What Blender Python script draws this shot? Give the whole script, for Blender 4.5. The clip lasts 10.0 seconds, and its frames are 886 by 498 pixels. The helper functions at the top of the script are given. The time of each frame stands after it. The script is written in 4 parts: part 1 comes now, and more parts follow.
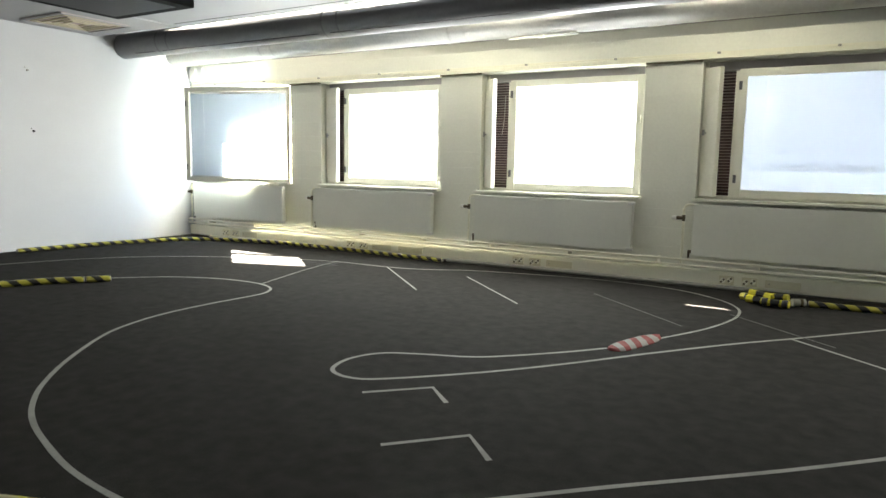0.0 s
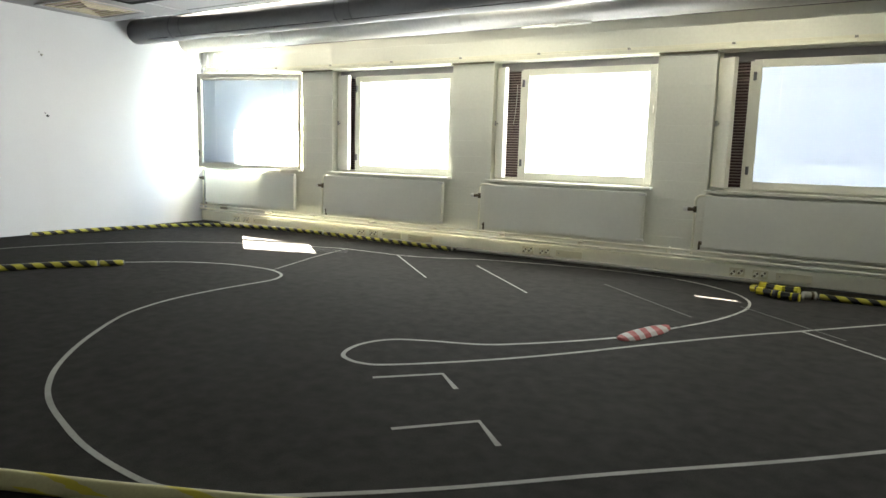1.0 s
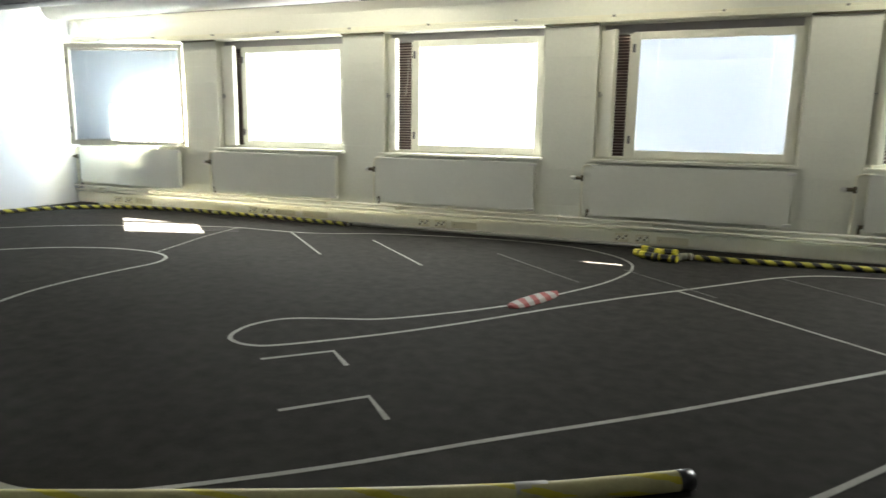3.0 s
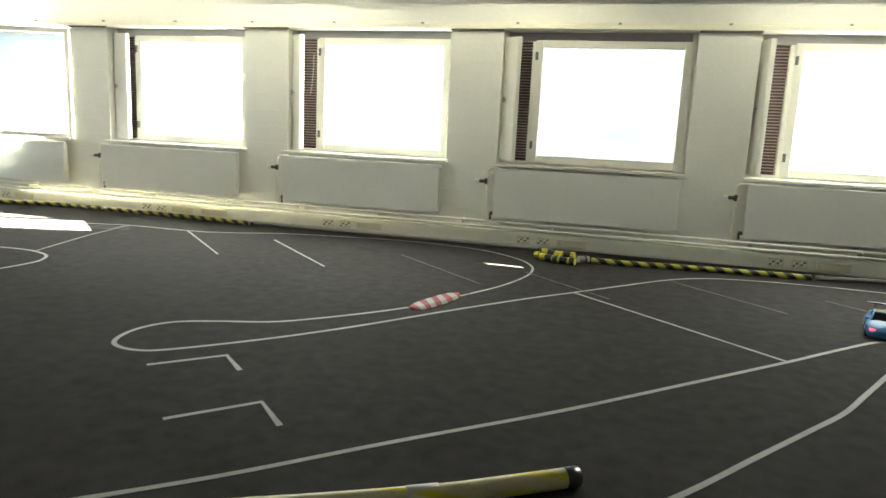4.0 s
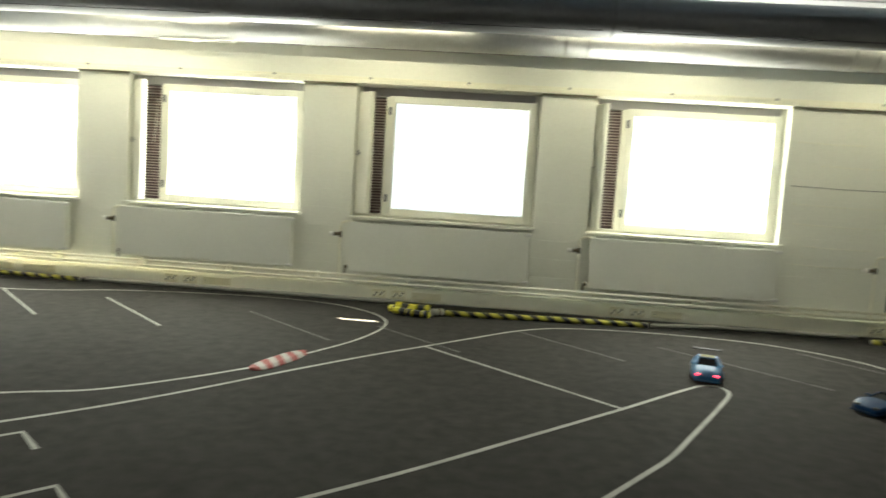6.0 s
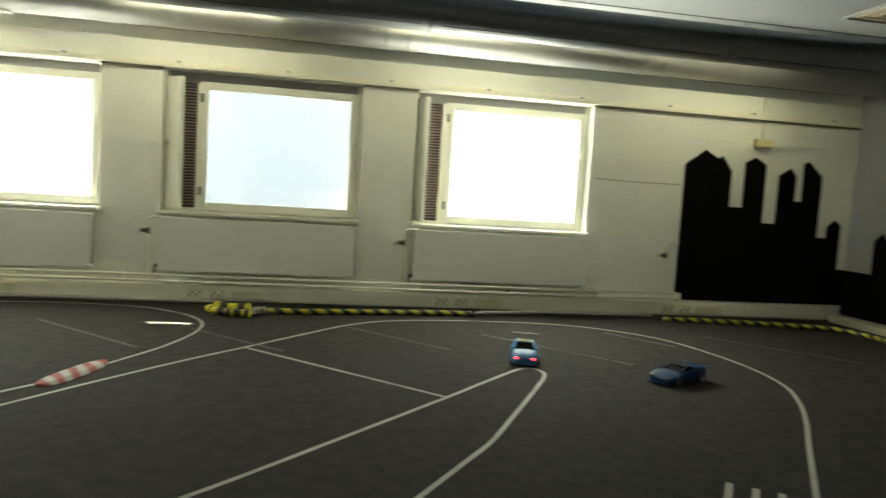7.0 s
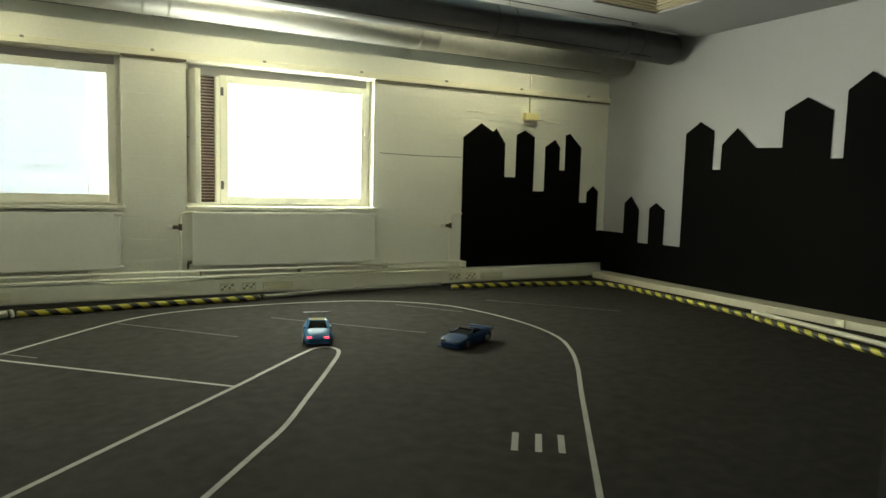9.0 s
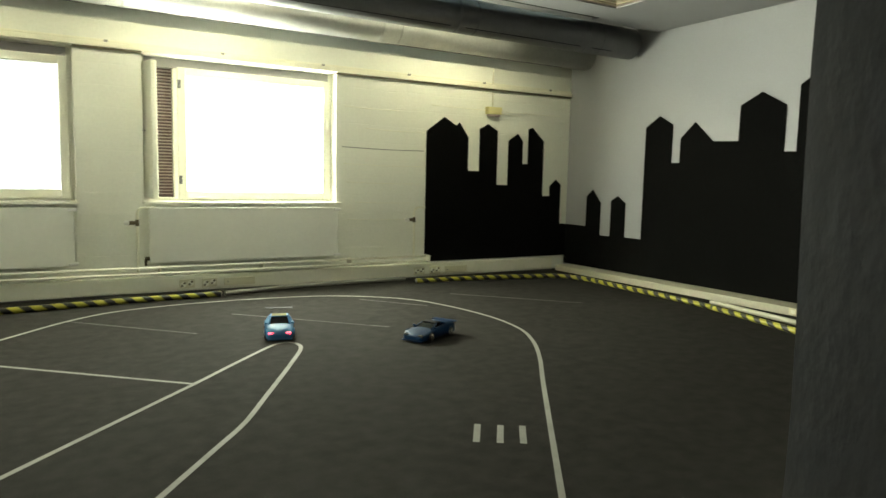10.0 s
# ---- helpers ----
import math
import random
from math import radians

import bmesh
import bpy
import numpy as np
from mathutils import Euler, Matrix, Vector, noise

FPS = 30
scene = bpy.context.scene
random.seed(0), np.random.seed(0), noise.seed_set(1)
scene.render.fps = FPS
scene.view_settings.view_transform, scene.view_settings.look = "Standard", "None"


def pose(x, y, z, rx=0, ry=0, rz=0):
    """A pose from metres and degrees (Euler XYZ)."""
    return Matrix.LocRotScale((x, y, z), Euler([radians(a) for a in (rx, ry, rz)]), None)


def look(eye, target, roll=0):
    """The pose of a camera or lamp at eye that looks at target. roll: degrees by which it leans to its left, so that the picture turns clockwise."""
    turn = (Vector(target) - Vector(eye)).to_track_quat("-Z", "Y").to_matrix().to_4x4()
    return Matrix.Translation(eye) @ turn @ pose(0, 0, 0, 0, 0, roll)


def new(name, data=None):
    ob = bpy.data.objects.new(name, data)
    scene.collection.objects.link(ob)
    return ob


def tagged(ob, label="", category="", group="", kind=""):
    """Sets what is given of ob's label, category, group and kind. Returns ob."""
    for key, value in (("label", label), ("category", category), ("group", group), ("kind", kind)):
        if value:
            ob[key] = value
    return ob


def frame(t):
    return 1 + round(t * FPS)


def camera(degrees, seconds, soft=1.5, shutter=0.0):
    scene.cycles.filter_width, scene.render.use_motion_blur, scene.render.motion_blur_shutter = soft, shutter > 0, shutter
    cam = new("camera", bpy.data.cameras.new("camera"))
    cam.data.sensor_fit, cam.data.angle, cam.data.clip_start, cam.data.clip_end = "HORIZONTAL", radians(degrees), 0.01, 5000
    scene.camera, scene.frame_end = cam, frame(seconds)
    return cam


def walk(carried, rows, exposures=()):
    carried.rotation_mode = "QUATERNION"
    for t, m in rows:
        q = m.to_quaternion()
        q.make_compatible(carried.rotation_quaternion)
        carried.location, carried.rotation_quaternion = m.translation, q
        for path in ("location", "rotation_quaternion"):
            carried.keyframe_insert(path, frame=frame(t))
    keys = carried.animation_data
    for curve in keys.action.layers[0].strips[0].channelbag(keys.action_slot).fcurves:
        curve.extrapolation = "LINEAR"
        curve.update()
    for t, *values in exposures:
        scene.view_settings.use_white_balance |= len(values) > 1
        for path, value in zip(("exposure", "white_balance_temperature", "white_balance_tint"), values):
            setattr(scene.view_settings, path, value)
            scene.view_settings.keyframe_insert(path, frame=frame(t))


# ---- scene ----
cam = camera(66.8, 10.0, soft=1.5, shutter=0.5)
PATH = [
    (0, (-0.19, -0.675, 1.163), (-1.196, 1.035, 0.91), 1.0),
    (0.5, (-0.184, -0.687, 1.159), (-1.199, 1.015, 0.894), 2.4),
    (1, (-0.193, -0.697, 1.153), (-1.218, 0.996, 0.869), 1.6),
    (1.5, (-0.181, -0.699, 1.147), (-1.19, 1.001, 0.844), 1.2),
    (2, (-0.182, -0.679, 1.143), (-1.157, 1.037, 0.815), -0.5),
    (2.5, (-0.159, -0.659, 1.144), (-1.074, 1.085, 0.797), -0.0),
    (3, (-0.126, -0.636, 1.154), (-0.892, 1.177, 0.798), 0.9),
    (3.2, (-0.112, -0.635, 1.157), (-0.807, 1.206, 0.799), 1.8),
    (4.3, (-0.080, -0.600, 1.162), (-0.554, 1.314, 0.829), 2.0),
    (4.5, (-0.076, -0.602, 1.169), (-0.573, 1.309, 0.852), 0.4),
    (5, (-0.041, -0.579, 1.181), (-0.554, 1.327, 0.863), 0.9),
    (5.2, (-0.031, -0.557, 1.180), (-0.533, 1.355, 0.883), 0.9),
    (6.3, (0.080, -0.472, 1.162), (0.089, 1.521, 1.0135), 4.4),
    (6.5, (0.094, -0.459, 1.16), (0.186, 1.532, 0.994), 4.4),
    (7, (0.101, -0.412, 1.159), (0.455, 1.55, 1.001), 3.5),
    (7.5, (0.136, -0.375, 1.115), (0.764, 1.518, 0.959), 2.7),
    (8, (0.153, -0.349, 1.132), (0.932, 1.484, 0.954), 1.8),
    (8.5, (0.167, -0.342, 1.129), (1.03, 1.454, 0.948), 1.9),
    (9, (0.171, -0.347, 1.122), (1.099, 1.414, 0.931), 1.5),
    (9.5, (0.185, -0.36, 1.118), (1.145, 1.382, 0.916), 2.7),
    (10, (0.197, -0.354, 1.113), (1.212, 1.357, 0.909), 1.3),
]
EXPOSURES = [(0.0, 5.87, 6850, 8), (2.5, 5.93, 6900, 8), (3.2, 5.95, 6930, 7), (4.5, 6.42, 7100, 5), (6.5, 6.2, 7600, -1), (7.0, 5.97, 7730, -3), (7.5, 5.86, 7850, -4), (8.5, 5.85, 8050, -6), (9.0, 6.1, 8050, -6), (10.0, 6.62, 8050, -6)]
SKY_W0, SKY_W, TUBE_GLOW = 2.7, 3.0, 0.64
SASH_TURN, PILLAR = 18.0, (0.478, -0.181)
walk(cam, [(t, look(e, g, r)) for t, e, g, r in PATH], EXPOSURES)

# ---- light ----
SUN_TO = Vector((-0.75, 0.66, 0.62)).normalized()
w = bpy.data.worlds.new("world")
scene.world = w
w.use_nodes = True
wn = w.node_tree
sky = wn.nodes.new("ShaderNodeTexSky")
sky.sky_type, sky.sun_disc = "NISHITA", False
sky.sun_elevation = math.asin(SUN_TO.z)
sky.sun_rotation = math.atan2(SUN_TO.x, SUN_TO.y)
wn.links.new(sky.outputs[0], wn.nodes["Background"].inputs[0])
wn.nodes["Background"].inputs[1].default_value = 0.06

sun = new("sun", bpy.data.lights.new("sun", "SUN"))
sun.data.energy, sun.data.angle, sun.data.color = 5.0, radians(0.55), (1.0, 0.95, 0.86)
sun.matrix_world = look((0, 0, 0), -SUN_TO)

# ---- plan ----
XL, XR, YN, YS = -8.865, 6.063, 6.40, -3.2
ZC, ZU = 2.755, 2.95
WALL = 0.36
OPEN_W, OPEN_Z0, OPEN_Z1, STEP = 1.875, 0.855, 2.195, 2.425
OPEN_X = [-1.44 + STEP * (k - 3) for k in range(5)]

# the sky's light in each window's opening, outside the blinds
for k, x0 in enumerate(OPEN_X):
    la = bpy.data.lights.new("window_sky", "AREA")
    la.shape = "RECTANGLE"
    if k in (0, 3):     # behind the open sash, and behind the closed blind
        la.size, la.size_y, depth, mid = OPEN_W - 0.1, 1.3, WALL + 0.05, x0 + OPEN_W / 2
    else:               # in the plane of the glass
        la.size, la.size_y, depth, mid = OPEN_W - 0.64, 1.0, 0.185, x0 + (OPEN_W + 0.43) / 2
    la.energy = (SKY_W0, SKY_W, SKY_W, SKY_W, SKY_W)[k]
    la.color = (0.72, 0.86, 1.0) if k == 0 else (0.92, 0.965, 1.0)
    zm = 1.45 if k else 1.51
    lo = new("window_sky", la)
    lo.matrix_world = pose(mid, YN + depth, zm, -90, 0, 0)


# ---- materials ----
def mat(name, col, rough=0.6, metal=0.0, var=0.08, scale=3.0, grain=60.0, bump=0.15, spec=0.5, dirt=None, coord="Object", stretch=(1, 1, 1)):
    """A procedural surface: base colour varied at two scales, with a fine relief."""
    m = bpy.data.materials.new(name)
    m.use_nodes = True
    nt = m.node_tree
    b = nt.nodes["Principled BSDF"]
    b.inputs["Roughness"].default_value, b.inputs["Metallic"].default_value = rough, metal
    b.inputs["Specular IOR Level"].default_value = spec
    tc = nt.nodes.new("ShaderNodeTexCoord")
    mp = nt.nodes.new("ShaderNodeMapping")
    mp.inputs["Scale"].default_value = stretch
    nt.links.new(tc.outputs[coord], mp.inputs[0])
    n1, n2 = nt.nodes.new("ShaderNodeTexNoise"), nt.nodes.new("ShaderNodeTexNoise")
    n1.inputs["Scale"].default_value, n1.inputs["Detail"].default_value = scale, 5
    n2.inputs["Scale"].default_value, n2.inputs["Detail"].default_value = grain, 3
    for n in (n1, n2):
        nt.links.new(mp.outputs[0], n.inputs["Vector"])
    add = nt.nodes.new("ShaderNodeMath")
    add.operation = "ADD"
    nt.links.new(n1.outputs[0], add.inputs[0])
    nt.links.new(n2.outputs[0], add.inputs[1])
    rg = nt.nodes.new("ShaderNodeMapRange")
    rg.inputs[1].default_value, rg.inputs[2].default_value = 0.6, 1.4
    rg.inputs[3].default_value, rg.inputs[4].default_value = 1 - var, 1 + var
    nt.links.new(add.outputs[0], rg.inputs[0])
    mul = nt.nodes.new("ShaderNodeVectorMath")
    mul.operation = "SCALE"
    mul.inputs[0].default_value = col
    nt.links.new(rg.outputs[0], mul.inputs["Scale"])
    nt.links.new(mul.outputs[0], b.inputs["Base Color"])
    if dirt:
        mx = nt.nodes.new("ShaderNodeMix")
        mx.data_type = "RGBA"
        n3 = nt.nodes.new("ShaderNodeTexNoise")
        n3.inputs["Scale"].default_value, n3.inputs["Detail"].default_value = dirt[1], 6
        nt.links.new(mp.outputs[0], n3.inputs["Vector"])
        r3 = nt.nodes.new("ShaderNodeMapRange")
        r3.inputs[1].default_value, r3.inputs[2].default_value, r3.inputs[4].default_value = 0.55, 0.8, dirt[2]
        nt.links.new(n3.outputs[0], r3.inputs[0])
        nt.links.new(r3.outputs[0], mx.inputs[0])
        nt.links.new(mul.outputs[0], mx.inputs[6])
        mx.inputs[7].default_value = (*dirt[0], 1)
        nt.links.new(mx.outputs[2], b.inputs["Base Color"])
    if bump:
        bp = nt.nodes.new("ShaderNodeBump")
        bp.inputs["Strength"].default_value, bp.inputs["Distance"].default_value = bump, 0.004
        nt.links.new(add.outputs[0], bp.inputs["Height"])
        nt.links.new(bp.outputs[0], b.inputs["Normal"])
    return m


def stripes(name, a, b, period, along, slant, duty=0.5, rough=0.35, wobble=0.04):
    """Two-coloured diagonal bands laid out on the UV map: u along the piece in metres, v round it from 0 to 1."""
    m = mat(name, a, rough, var=0.12, scale=8, grain=90, bump=0.1)
    nt = m.node_tree
    bs = nt.nodes["Principled BSDF"]
    uv = nt.nodes.new("ShaderNodeUVMap")
    sep = nt.nodes.new("ShaderNodeSeparateXYZ")
    nt.links.new(uv.outputs[0], sep.inputs[0])
    v1 = nt.nodes.new("ShaderNodeMath")
    v1.operation = "MULTIPLY"
    v1.inputs[1].default_value = slant
    nt.links.new(sep.outputs[1], v1.inputs[0])
    u1 = nt.nodes.new("ShaderNodeMath")
    u1.operation = "MULTIPLY_ADD"
    u1.inputs[1].default_value = 1 / period
    nt.links.new(sep.outputs[0], u1.inputs[0])
    nt.links.new(v1.outputs[0], u1.inputs[2])
    nz = nt.nodes.new("ShaderNodeTexNoise")
    nz.inputs["Scale"].default_value = 9
    wb = nt.nodes.new("ShaderNodeMath")
    wb.operation = "MULTIPLY_ADD"
    wb.inputs[1].default_value = wobble * 4
    nt.links.new(nz.outputs[0], wb.inputs[0])
    nt.links.new(u1.outputs[0], wb.inputs[2])
    fr = nt.nodes.new("ShaderNodeMath")
    fr.operation = "FRACT"
    nt.links.new(wb.outputs[0], fr.inputs[0])
    gt = nt.nodes.new("ShaderNodeMath")
    gt.operation = "GREATER_THAN"
    gt.inputs[1].default_value = duty
    nt.links.new(fr.outputs[0], gt.inputs[0])
    mx = nt.nodes.new("ShaderNodeMix")
    mx.data_type = "RGBA"
    old = bs.inputs["Base Color"].links[0].from_socket
    nt.links.new(gt.outputs[0], mx.inputs[0])
    nt.links.new(old, mx.inputs[6])
    mx.inputs[7].default_value = (*b, 1)
    nt.links.new(mx.outputs[2], bs.inputs["Base Color"])
    return m


def glowing(name, col, strength):
    m = bpy.data.materials.new(name)
    m.use_nodes = True
    b = m.node_tree.nodes["Principled BSDF"]
    b.inputs["Base Color"].default_value = (*col, 1)
    b.inputs["Emission Color"].default_value = (*col, 1)
    b.inputs["Emission Strength"].default_value = strength
    return m


def glass_mat(name):
    m = bpy.data.materials.new(name)
    m.use_nodes = True
    nt = m.node_tree
    out = nt.nodes["Material Output"]
    tr, gl, fr, mx = (nt.nodes.new("ShaderNode" + k) for k in ("BsdfTransparent", "BsdfGlossy", "Fresnel", "MixShader"))
    gl.inputs["Roughness"].default_value = 0.02
    fr.inputs[0].default_value = 1.45
    nt.links.new(fr.outputs[0], mx.inputs[0])
    nt.links.new(tr.outputs[0], mx.inputs[1])
    nt.links.new(gl.outputs[0], mx.inputs[2])
    nt.links.new(mx.outputs[0], out.inputs[0])
    return m


def slat_mat(name, col, share=0.3, uneven=0.0):
    m = mat(name, col, 0.5, var=0.05, bump=0.0)
    nt = m.node_tree
    tr, mx = nt.nodes.new("ShaderNodeBsdfTranslucent"), nt.nodes.new("ShaderNodeMixShader")
    tr.inputs[0].default_value = (*col, 1)
    mx.inputs[0].default_value = share
    if uneven:          # some slats let more light through than others
        info, rg = nt.nodes.new("ShaderNodeObjectInfo"), nt.nodes.new("ShaderNodeMapRange")
        rg.inputs[3].default_value, rg.inputs[4].default_value = share * (1 - uneven), share * (1 + uneven)
        nt.links.new(info.outputs["Random"], rg.inputs[0])
        nt.links.new(rg.outputs[0], mx.inputs[0])
    nt.links.new(nt.nodes["Principled BSDF"].outputs[0], mx.inputs[1])
    nt.links.new(tr.outputs[0], mx.inputs[2])
    nt.links.new(mx.outputs[0], nt.nodes["Material Output"].inputs[0])
    return m


def boarded(m, pitch, depth):
    """Adds faint horizontal board marks to a painted wall's relief."""
    nt = m.node_tree
    b = nt.nodes["Principled BSDF"]
    tc, sep = nt.nodes.new("ShaderNodeTexCoord"), nt.nodes.new("ShaderNodeSeparateXYZ")
    nt.links.new(tc.outputs["Object"], sep.inputs[0])
    nz = nt.nodes.new("ShaderNodeTexNoise")
    nz.inputs["Scale"].default_value = 1.2
    nt.links.new(tc.outputs["Object"], nz.inputs["Vector"])
    a = nt.nodes.new("ShaderNodeMath")
    a.operation = "MULTIPLY_ADD"
    a.inputs[1].default_value = 0.05
    nt.links.new(nz.outputs[0], a.inputs[0])
    nt.links.new(sep.outputs[2], a.inputs[2])
    d = nt.nodes.new("ShaderNodeMath")
    d.operation = "DIVIDE"
    d.inputs[1].default_value = pitch
    nt.links.new(a.outputs[0], d.inputs[0])
    fr = nt.nodes.new("ShaderNodeMath")
    fr.operation = "FRACT"
    nt.links.new(d.outputs[0], fr.inputs[0])
    lt = nt.nodes.new("ShaderNodeMath")
    lt.operation = "LESS_THAN"
    lt.inputs[1].default_value = 0.05
    nt.links.new(fr.outputs[0], lt.inputs[0])
    bp = nt.nodes.new("ShaderNodeBump")
    bp.invert = True
    bp.inputs["Strength"].default_value, bp.inputs["Distance"].default_value = 0.5, depth
    nt.links.new(lt.outputs[0], bp.inputs["Height"])
    old = b.inputs["Normal"].links[0].from_node
    nt.links.new(old.outputs[0], bp.inputs["Normal"])
    nt.links.new(bp.outputs[0], b.inputs["Normal"])
    return m


M_FLOOR = mat("grey_carpet", (0.0300, 0.0281, 0.0255), 0.95, var=0.34, scale=11.0, grain=200, bump=0.6, spec=0.022, dirt=((0.039, 0.0362, 0.0328), 1.6, 0.5))
M_WALL_N = boarded(mat("cream_wall_paint", (0.86, 0.86, 0.755), 0.55, var=0.05, scale=1.4, grain=35, bump=0.25), 0.19, 0.007)
# white end wall: its dimmer light is put into a darker colour
M_WALL_E = mat("dimmed_white_wall_paint", (0.39, 0.39, 0.393), 0.6, var=0.04, scale=0.8, grain=50, bump=0.15)
M_WALL = mat("white_wall_paint", (0.60, 0.60, 0.605), 0.6, var=0.03, scale=1.1, grain=50, bump=0.15)
# white ceiling, darkened in colour to stand in for the weak light on it
M_CEIL = mat("dimmed_ceiling_paint", (0.33, 0.33, 0.33), 0.8, var=0.04, scale=1.5, grain=80, bump=0.2)
M_TRIM = mat("cream_enamel", (0.88, 0.86, 0.70), 0.35, var=0.04, scale=4, grain=30, bump=0.08)
M_FRAME = mat("window_enamel", (0.84, 0.83, 0.72), 0.35, var=0.05, scale=5, grain=40, bump=0.1)
M_RAD = mat("radiator_enamel", (0.85, 0.85, 0.755), 0.4, var=0.03, scale=3, grain=25, bump=0.05)
M_PIPE = mat("painted_pipe", (0.90, 0.88, 0.74), 0.4, var=0.05, scale=6, grain=40, bump=0.1)
M_DUCT = mat("galvanised_steel", (0.43, 0.43, 0.415), 0.42, 0.7, var=0.10, scale=5, grain=30, bump=0.08)
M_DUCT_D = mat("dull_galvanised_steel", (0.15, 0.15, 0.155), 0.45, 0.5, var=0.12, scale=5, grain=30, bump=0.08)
M_DARK = mat("dark_metal", (0.014, 0.014, 0.015), 0.6, var=0.1, spec=0.2)
M_BRASS = mat("valve_brass", (0.12, 0.098, 0.06), 0.4, 0.8, var=0.2)
M_WHITE = mat("white_plastic", (0.80, 0.79, 0.74), 0.4, var=0.04)
M_CREAMP = mat("cream_plastic", (0.72, 0.68, 0.48), 0.4, var=0.05)
M_PLINTH = mat("cream_plinth_paint", (0.50, 0.47, 0.35), 0.6, var=0.08, scale=3, grain=40, bump=0.1)
M_SKIRT = mat("grey_skirting", (0.16, 0.155, 0.14), 0.6, var=0.15)
M_BLACK = mat("matt_black_board", (0.003, 0.003, 0.0028), 0.8, var=0.3, scale=2, grain=30, bump=0.2, spec=0.06)
M_BOARD_EDGE = mat("raw_board_edge", (0.09, 0.075, 0.06), 0.8, var=0.2)
M_AGED = mat("yellowed_plastic", (0.80, 0.72, 0.36), 0.45, var=0.05, scale=12, grain=60, bump=0.03)
M_OLIVE = mat("olive_recess_and_shadow", (0.13, 0.115, 0.06), 0.5, var=0.1)
M_BEIGE = mat("beige_metal", (0.42, 0.37, 0.24), 0.5, var=0.1)
M_LOUVRE = mat("brown_louvre", (0.50, 0.40, 0.38), 0.6, var=0.15)
M_LOUVRE_F = mat("louvre_back", (0.12, 0.075, 0.078), 0.8, var=0.1)
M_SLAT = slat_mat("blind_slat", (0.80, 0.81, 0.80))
# copies of the white slat, with each blind's shade or backlight tinted in
M_SLAT_D = slat_mat("shaded_blind_slat", (0.56, 0.61, 0.66), 0.026, 0.6)
M_SLAT_M = slat_mat("dimmed_blind_slat", (0.66, 0.74, 0.84), 0.02, 0.3)
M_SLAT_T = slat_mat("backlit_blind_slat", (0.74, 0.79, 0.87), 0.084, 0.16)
# greyer tone for the top bar of each window frame
M_HEAD = mat("grey_head", (0.40, 0.375, 0.37), 0.5, var=0.06, scale=4, grain=40, bump=0.08)
M_TUBE = glowing("lit_tube", (1.0, 0.97, 0.82), TUBE_GLOW)
M_GLASS = glass_mat("window_glass")
M_TAPE = mat("white_floor_tape", (0.26, 0.256, 0.228), 0.85, spec=0.12, var=0.16, scale=5, grain=60, bump=0.2, dirt=((0.12, 0.115, 0.10), 4, 0.6))
M_TAPE_F = mat("worn_floor_tape", (0.11, 0.108, 0.10), 0.85, spec=0.1, var=0.3, scale=9, grain=60, bump=0.2, dirt=((0.03, 0.029, 0.027), 9, 0.9))
M_HAZ = stripes("hazard_tape", (0.46, 0.42, 0.06), (0.014, 0.014, 0.014), 0.15, 0, 1.0, 0.52, 0.3)
M_HAZ_PALE = stripes("scuffed_hazard_tape", (0.38, 0.35, 0.17), (0.42, 0.36, 0.025), 0.46, 0, 1.6, 0.80, 0.7)
M_BAND = stripes("banded_hazard_tape", (0.56, 0.50, 0.03), (0.012, 0.012, 0.012), 0.15, 0, 0.0, 0.5, 0.35)
M_FOAM = mat("grey_pipe_foam", (0.34, 0.335, 0.29), 0.8, var=0.1)
M_FOAMW = mat("pale_pipe_foam", (0.52, 0.50, 0.38), 0.7, var=0.1)
M_YELLOW = mat("yellow_tape", (0.74, 0.60, 0.02), 0.35, var=0.15, scale=12)
M_BTAPE = mat("black_tape", (0.014, 0.014, 0.014), 0.3, var=0.2, scale=12)
M_RED = mat("worn_red_paint", (0.20, 0.048, 0.043), 0.8, spec=0.1, var=0.2, scale=14, grain=70, dirt=((0.22, 0.11, 0.10), 18, 0.6))
M_BOARD_W = mat("worn_white_paint", (0.24, 0.215, 0.19), 0.8, spec=0.1, var=0.15, scale=14, grain=70, dirt=((0.19, 0.13, 0.12), 18, 0.5))
M_PILLAR = mat("dark_grey_rough_paint", (0.0155, 0.0158, 0.0176), 0.7, spec=0.15, var=0.18, scale=14, grain=120, bump=0.32, stretch=(1, 1, 0.5))


# ---- building blocks ----
def mesh_of(bm, name, material, smooth=False):
    me = bpy.data.meshes.new(name)
    bmesh.ops.recalc_face_normals(bm, faces=bm.faces)
    bm.to_mesh(me)
    bm.free()
    if material:
        me.materials.append(material)
    if smooth:
        me.polygons.foreach_set("use_smooth", [True] * len(me.polygons))
    return me


def part(name, bm, material, parent=None, label="", smooth=False):
    ob = new(name, mesh_of(bm, name, material, smooth))
    if parent:
        ob.parent = parent
    if label:
        ob["label"] = label
    return ob


def thing(name, label, category, at=(0, 0, 0), rz=0, group="", kind=""):
    ob = new(name)
    ob.empty_display_size = 0.1
    ob.matrix_world = pose(*at, 0, 0, rz)
    return tagged(ob, label, category, group, kind)


